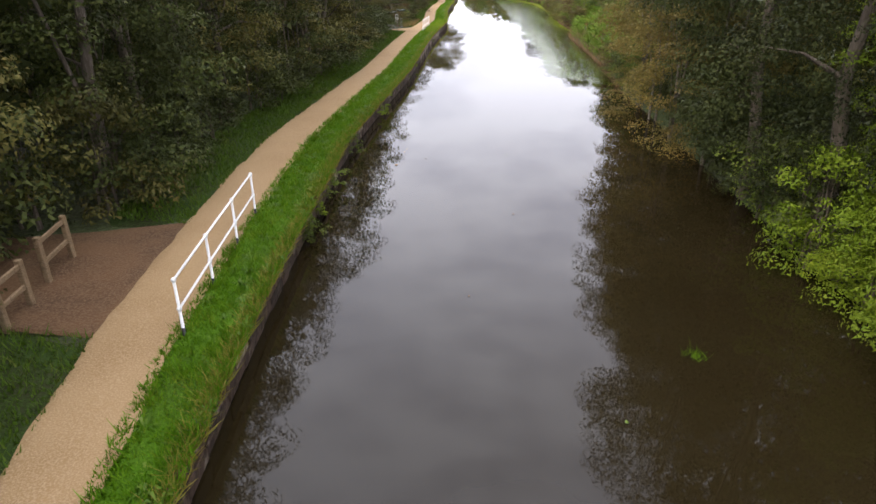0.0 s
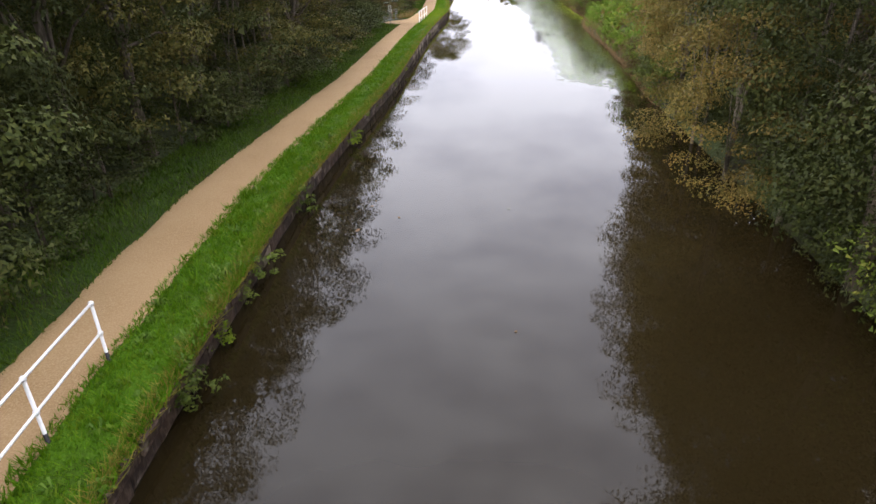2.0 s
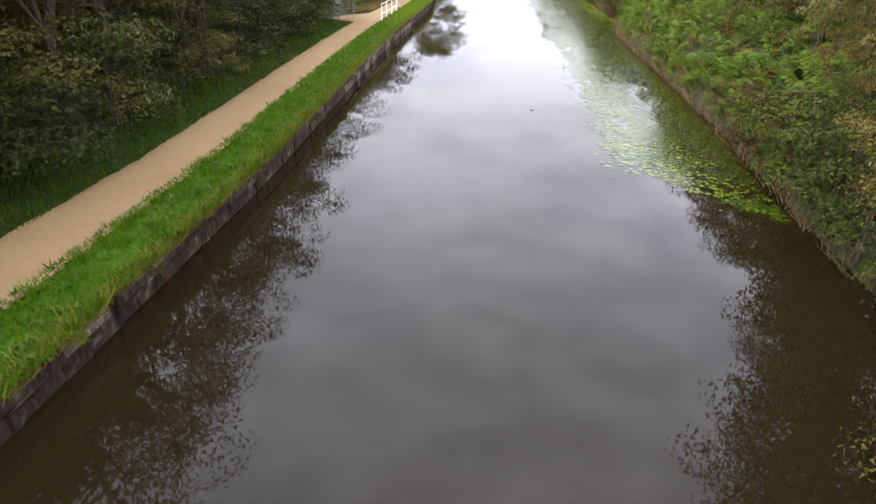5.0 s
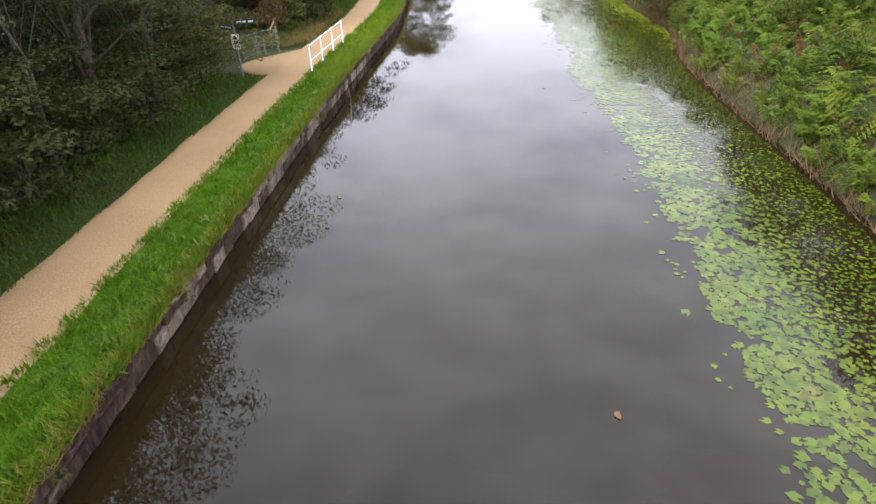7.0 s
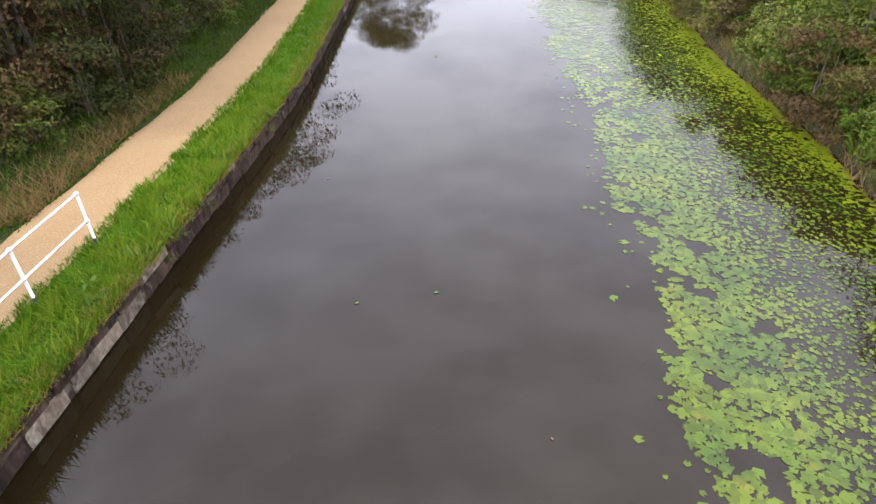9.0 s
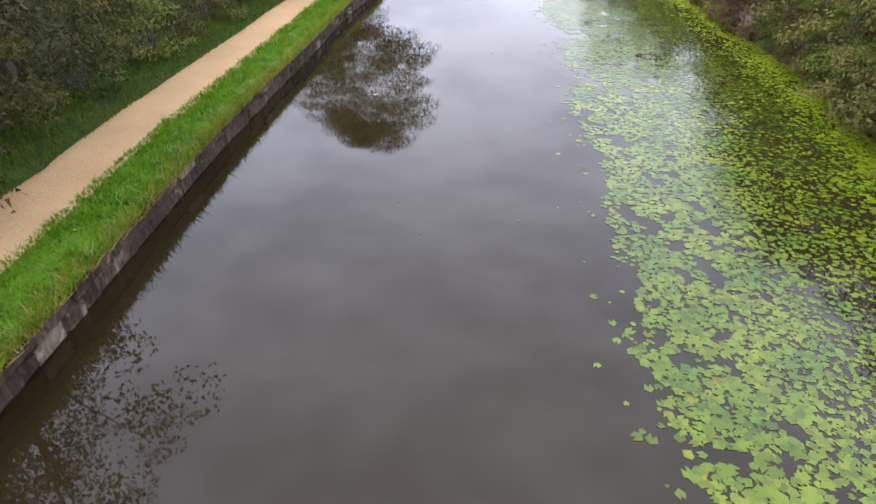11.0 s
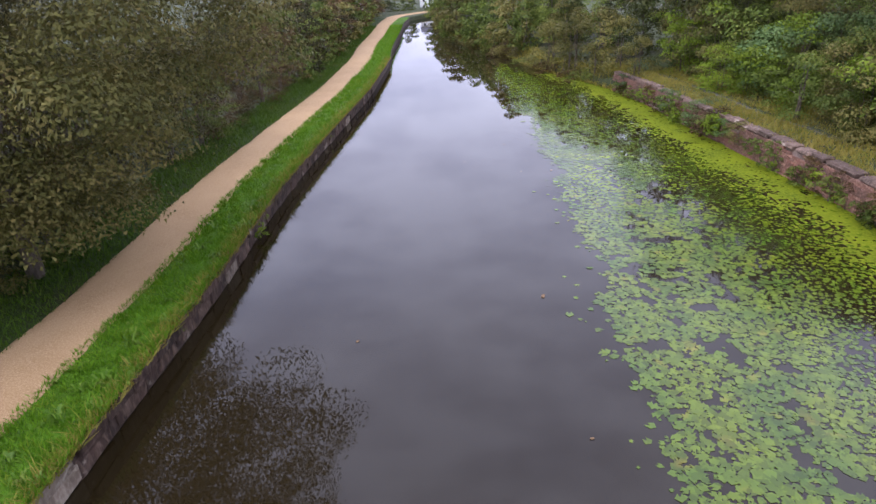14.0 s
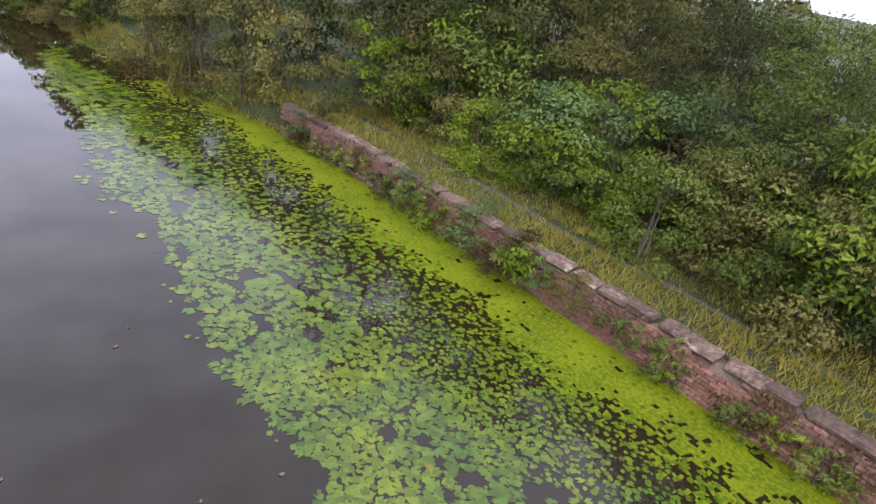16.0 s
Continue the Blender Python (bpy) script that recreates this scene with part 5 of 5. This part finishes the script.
wall_east = tagged(new("wall_east", wall_mesh("wall_east", np.arange(WALL_FROM, WALL_TO, 1.0), RIGHT, 0.03, 0.34, -1.2, 0.90, M["mortar"])), "old red-brick canal wall with stone coping, part overgrown", "wall", kind="structure")
caps = [block("coping_stone", 0.64, 0.40, 0.14, M["lichen_stone"], 40 + s, 0.028, 0.035) for s in range(4)]
y = WALL_FROM + 0.4
while y < WALL_TO:
    long = r.uniform(0.5, 0.8)
    e, e2 = float(RIGHT(y)), float(RIGHT(y + 0.5))
    part("coping_stone", caps[r.randrange(4)], wall_east, "", Matrix.Translation((e + 0.17 + r.uniform(-0.025, 0.025), y, 0.98 + r.uniform(-0.02, 0.02))) @ Matrix.Rotation(-math.atan2(e2 - e, 0.5) + r.uniform(-0.03, 0.03), 4, "Z") @ Matrix.Diagonal((1, long / 0.66, 1, 1)))
    y += long
bm = bmesh.new()
box(bm, 0, 0, 0, 0.09, 0.225, 0.073)
brick_mesh = mesh_bm("brick", bm, M["brick"])
bv = np.array([tuple(v.co) for v in brick_mesh.vertices])
bf = [tuple(p.vertices) for p in brick_mesh.polygons]
rest_v, rest_f = [], []
for row in range(11):
    for col in range(int((WALL_TO - 112) / 0.237)):
        y = 112 + (col + 0.5 * (row % 2)) * 0.237
        if noise.noise((y * 0.5, row * 0.3, 2.0)) > 0.36:
            continue
        e, e2 = float(RIGHT(y)), float(RIGHT(y + 0.5))
        m = Matrix.Translation((e + r.uniform(-0.008, 0.008), y, 0.03 + row * 0.084)) @ Matrix.Rotation(-math.atan2(e2 - e, 0.5), 4, "Z")
        if 129.0 < y < 134.7:
            part("brick", brick_mesh, wall_east, "", m)
        else:
            mm = np.array(m)
            b = len(bv) * len(rest_v)
            rest_v.append(bv @ mm[:3, :3].T + mm[:3, 3])
            rest_f += [tuple(i + b for i in q) for q in bf]
me = bpy.data.meshes.new("brickwork")
me.from_pydata([tuple(p) for p in np.concatenate(rest_v).tolist()], [], rest_f)
me.update()
me.materials.append(M["brick"])
tagged(part("brickwork", me, wall_east, "weathered red brickwork"), kind="stuff")

# weeds rooted in the walls and floating scraps
for k, (y, s) in enumerate(((17.4, 0.42), (18.9, 0.26), (20.4, 0.22), (21.4, 0.4), (25.2, 0.46), (31.5, 0.38), (62.0, 0.2), (104.9, 0.22), (112.6, 0.24), (129.0, 0.24), (117.8, 0.2))):
    ob = plant(weed[(0, 2, 0, 0)[k % 4]], LEFT(y) + 0.02, y, s, 0.8, k * 1.3, "small leafy weed rooted in the canal wall", "plant", "weeds in the canal wall")
    ob.matrix_basis.translation = Vector((float(LEFT(y)) + 0.02, y, 0.12))
for k in range(100):
    y = R.uniform(111, 147)
    ob = plant(weed[R.choice((1, 0, 0, 2))], RIGHT(y), y, R.uniform(0.2, 0.42), 0.9, R.uniform(0, 6.28), "weedy plant growing out of the brick wall", "plant", "weeds on the brick wall")
    ob.matrix_basis.translation = Vector((float(RIGHT(y)) - R.uniform(0.0, 0.12), y, R.choice((0.0, 0.05, 0.3, 0.5))))


for k in range(44):
    y = R.uniform(2, 142)
    ob = plant(weed[R.choice((0, 0, 2, 1))], LEFT(y), y, R.uniform(0.08, 0.17), 0.8, R.uniform(0, 6.28), "tiny weed rooted in a joint of the canal wall", "plant", "weeds in the canal wall")
    ob.matrix_basis.translation = Vector((float(LEFT(y)) - 0.02, y, R.uniform(0.2, 0.5)))


# ---------------------------------------------------------------- furniture
def guard_rail(feet, label):
    """White tubular rail: posts with black feet, two rails and round knuckles."""
    root = new("guard_rail")
    root.location = (*feet[0], PATH_Z)
    o = Vector((feet[0][0], feet[0][1], 0))
    for x, y in feet:
        p = Vector((x, y, 0)) - o
        post = part("post", tube("post", [p + Vector((0, 0, 0.16)), p + Vector((0, 0, 1.06))], 0.026, M["white"]), root)
        part("foot", tube("foot", [p + Vector((0, 0, -0.12)), p + Vector((0, 0, 0.16))], 0.029, M["black"]), post, "black painted foot")
        for z in (0.52, 1.06):
            bm = bmesh.new()
            bmesh.ops.create_uvsphere(bm, u_segments=10, v_segments=7, radius=0.045, matrix=Matrix.Translation(p + Vector((0, 0, z))))
            part("knuckle", mesh_bm("knuckle", bm, M["white"], True), post)
    a, b = Vector((*feet[0], 0)) - o, Vector((*feet[-1], 0)) - o
    for z in (0.52, 1.06):
        pts = [Vector((x, y, 0)) - o + Vector((0, 0, z)) for x, y in feet]
        part("rail", tube("rail", pts, 0.022, M["white"]), root)
    return tagged(root, label, "railing", "white towpath railings")


guard_rail([(-5.52, 12.2), (-5.75, 13.98), (-5.99, 15.9), (-6.21, 17.7)], "white tubular steel guard rail with black feet beside the towpath")
guard_rail([(-6.37, 66.14), (-6.33, 67.75), (-6.28, 69.5), (-6.22, 71.2)], "white tubular steel guard rail where the path branches")


def timber(name, a, b, thick, material):
    """A squared timber from a to b, edges eased, top end weathered."""
    a, b = Vector(a), Vector(b)
    bm = bmesh.new()
    box(bm, 0, 0, 0, (b - a).length, thick[0], thick[1], 0.012)
    q = (b - a).to_track_quat("X", "Z").to_matrix().to_4x4()
    bmesh.ops.transform(bm, matrix=Matrix.Translation((a + b) / 2) @ q, verts=bm.verts)
    return mesh_bm(name, bm, material)


def rail_fence(a, b, high, label, posts=2):
    root = new("wooden_fence")
    root.location = (a[0], a[1], ground_height(*a))
    d = Vector((b[0] - a[0], b[1] - a[1], ground_height(*b) - ground_height(*a)))
    for k in range(posts):
        p = d * k / (posts - 1)
        part("post", timber("post", p + Vector((0, 0, -0.25)), p + Vector((0, 0, high)), (0.11, 0.11), M["wood"]), root)
    for z in (high - 0.12, high * 0.48):
        part("rail", timber("rail", Vector((0, 0, z)) - d * 0.06, d * 1.06 + Vector((0, 0, z)), (0.05, 0.10), M["wood"]), root)
    return tagged(root, label, "fence", "timber fences")


rail_fence((-8.62, 12.15), (-8.74, 12.95), 1.0, "short weathered timber post-and-rail fence panel beside the earth track")
rail_fence((-8.98, 13.8), (-9.2, 14.9), 1.05, "short weathered timber post-and-rail fence panel under dark trees")
rail_fence((-9.5, 71.2), (-10.5, 76.0), 0.85, "weathered timber rail fence running on from the metal gate", 3)


def signpost(x, y):
    root = new("signpost")
    root.location = (x, y, PATH_Z + 0.03)
    part("pole", tube("pole", [(0, 0, -0.2), (0, 0, 2.15)], 0.035, M["steel"]), root, "slim grey steel pole")
    for w, z, length in ((0.35, 1.98, 0.85), (2.6, 1.80, 0.8)):
        m = Matrix.Translation((0, 0, z)) @ Matrix.Rotation(w, 4, "Z")
        bm = bmesh.new()
        outline = [(0.04, -0.09), (length - 0.1, -0.09), (length, 0.0), (length - 0.1, 0.09), (0.04, 0.09)]
        back = [bm.verts.new((px, -0.012, pz)) for px, pz in outline]
        front = [bm.verts.new((px, 0.012, pz)) for px, pz in outline]
        bm.faces.new(back), bm.faces.new(front)
        for i in range(5):
            bm.faces.new((back[i], back[(i + 1) % 5], front[(i + 1) % 5], front[i]))
        finger = part("finger_board", mesh_bm("finger_board", bm, M["sign_blue"]), root, "dark blue pointed board with white lettering bars", m)
        for px, pw in ((0.18, 0.16), (0.38, 0.12), (0.57, 0.18)):
            for side in (-1, 1):
                bm = bmesh.new()
                box(bm, px + pw / 2 - 0.04, side * 0.0145, 0.0, pw, 0.003, 0.06)
                part("lettering", mesh_bm("lettering", bm, M["white"]), finger)
    bm = bmesh.new()
    box(bm, 0.0, -0.045, 1.33, 0.30, 0.008, 0.52, 0.003)
    plate = part("notice_plate", mesh_bm("notice_plate", bm, M["white"]), root, "white rectangular notice plate")
    for px, pz, pw, ph in ((0, 1.46, 0.12, 0.10), (-0.03, 1.34, 0.05, 0.10), (0.05, 1.33, 0.05, 0.08), (0, 1.20, 0.2, 0.02), (0, 1.15, 0.18, 0.02)):
        bm = bmesh.new()
        box(bm, px, -0.0515, pz, pw, 0.003, ph)
        part("marking", mesh_bm("marking", bm, M["black"]), plate)
    return tagged(root, "grey signpost with dark blue finger boards and a white notice", "signpost")


signpost(-8.85, 65.6)


def bars_gate(name, corners, high, rails, label):
    """Tubular steel barrier: posts at the corners, level bars between them."""
    root = new(name)
    z0 = ground_height(*corners[0])
    root.location = (*corners[0], z0)
    o = Vector((*corners[0], 0))
    pts = [Vector((*c, 0)) - o for c in corners]
    for p in pts:
        part("post", tube("post", [p + Vector((0, 0, -0.2)), p + Vector((0, 0, high))], 0.032, M["steel"]), root)
    for a, b in zip(pts, pts[1:]):
        for k in range(rails):
            z = Vector((0, 0, high * (0.16 + 0.82 * k / (rails - 1))))
            part("bar", tube("bar", [a + z, b + z], 0.017, M["steel"]), root)
    return tagged(root, label, "gate", "steel barriers of the gate")


bars_gate("metal_gate", [(-9.86, 68.6), (-9.64, 69.7)], 0.98, 5, "galvanised tubular steel gate closing off a side track")
bars_gate("kissing_gate", [(-9.6, 69.85), (-9.45, 70.1), (-8.95, 70.5), (-9.15, 70.95)], 0.98, 5, "galvanised steel kissing-gate enclosure beside the gravel branch")


def house(x, y):
    root = new("house")
    root.location = (x, y, 0.3)
    root.scale = (0.34, 0.34, 0.34)
    bm = bmesh.new()
    box(bm, 0, 0, 2.6, 9, 7, 5.2)
    part("wall", mesh_bm("wall", bm, M["render"]), root, "white rendered walls")
    bm = bmesh.new()
    ridge = [bm.verts.new((px, 0, 7.6)) for px in (-4.8, 4.8)]
    eave = [bm.verts.new((px, py, 5.1)) for px in (-4.8, 4.8) for py in (-3.9, 3.9)]
    bm.faces.new((eave[0], eave[2], ridge[1], ridge[0])), bm.faces.new((eave[1], eave[3], ridge[1], ridge[0]))
    bm.faces.new((eave[0], eave[1], ridge[0])), bm.faces.new((eave[2], eave[3], ridge[1])), bm.faces.new((eave[0], eave[1], eave[3], eave[2]))
    roof = part("roof", mesh_bm("roof", bm, M["slate"]), root, "grey slate roof")
    bm = bmesh.new()
    box(bm, 3.6, 0, 7.7, 0.7, 0.9, 1.5)
    part("chimney", mesh_bm("chimney", bm, M["brick"]), roof)
    for px in (-2.8, 0.0, 2.8):
        for pz in (1.6, 4.0):
            bm = bmesh.new()
            box(bm, px, -3.52, pz, 1.1, 0.1, 1.2)
            window = part("window", mesh_bm("window", bm, M["render"]), root)
            bm = bmesh.new()
            box(bm, px, -3.58, pz, 0.95, 0.04, 1.05)
            part("pane", mesh_bm("pane", bm, M["pane"]), window)
    return tagged(root, "distant white rendered house with a grey roof", "house")


house(-7.5, 211)

# a fallen branch leaning on the wall, a reed tuft and drifting scraps
v, f = tube_arrays([(-4.95, 65.6, 0.42), (-4.55, 64.0, 0.24), (-4.25, 62.5, 0.06), (-4.1, 61.6, -0.08)], [0.014, 0.012, 0.009, 0.005], 6)
tagged(new("fallen_branch", mesh_np("fallen_branch", v, f, M["bark"])), "thin dark fallen branch leaning from the wall into water", "branch")
rng = np.random.default_rng(3)
n = 60
v, f = blade_arrays(rng, 3.28 + rng.normal(size=n) * 0.07, 13.1 + rng.normal(size=n) * 0.07, np.full(n, -0.02), 0.17, 0.012, 0.8)
tagged(new("reed_tuft", mesh_np("reed_tuft", v, f, M["grass"])), "small green reed tuft standing in open water", "reeds")


def drift_leaf(x, y, size, seed):
    r = random.Random(seed)
    bm = bmesh.new()
    ring = [bm.verts.new((size * r.uniform(0.7, 1.1) * math.cos(k * 0.785), size * 0.6 * r.uniform(0.7, 1.1) * math.sin(k * 0.785), 0.008 + r.uniform(0, 0.012))) for k in range(8)]
    top = bm.verts.new((0, 0, 0.022))
    for k in range(8):
        bm.faces.new((ring[k], ring[(k + 1) % 8], top))
    ob = new("floating_leaf", mesh_bm("floating_leaf", bm, M["reed"] if seed % 3 else M["pad"]))
    ob.matrix_basis = Matrix.Translation((x, y, 0.0)) @ Matrix.Rotation(seed * 1.7, 4, "Z")
    return tagged(ob, "single pale leaf drifting on the open water", "leaf", "drifting leaves")


for k in range(46):
    drift_leaf(R.uniform(-3.6, 2.8), R.uniform(3, 145), R.choice((0.03, 0.04, 0.05, 0.09)), k)
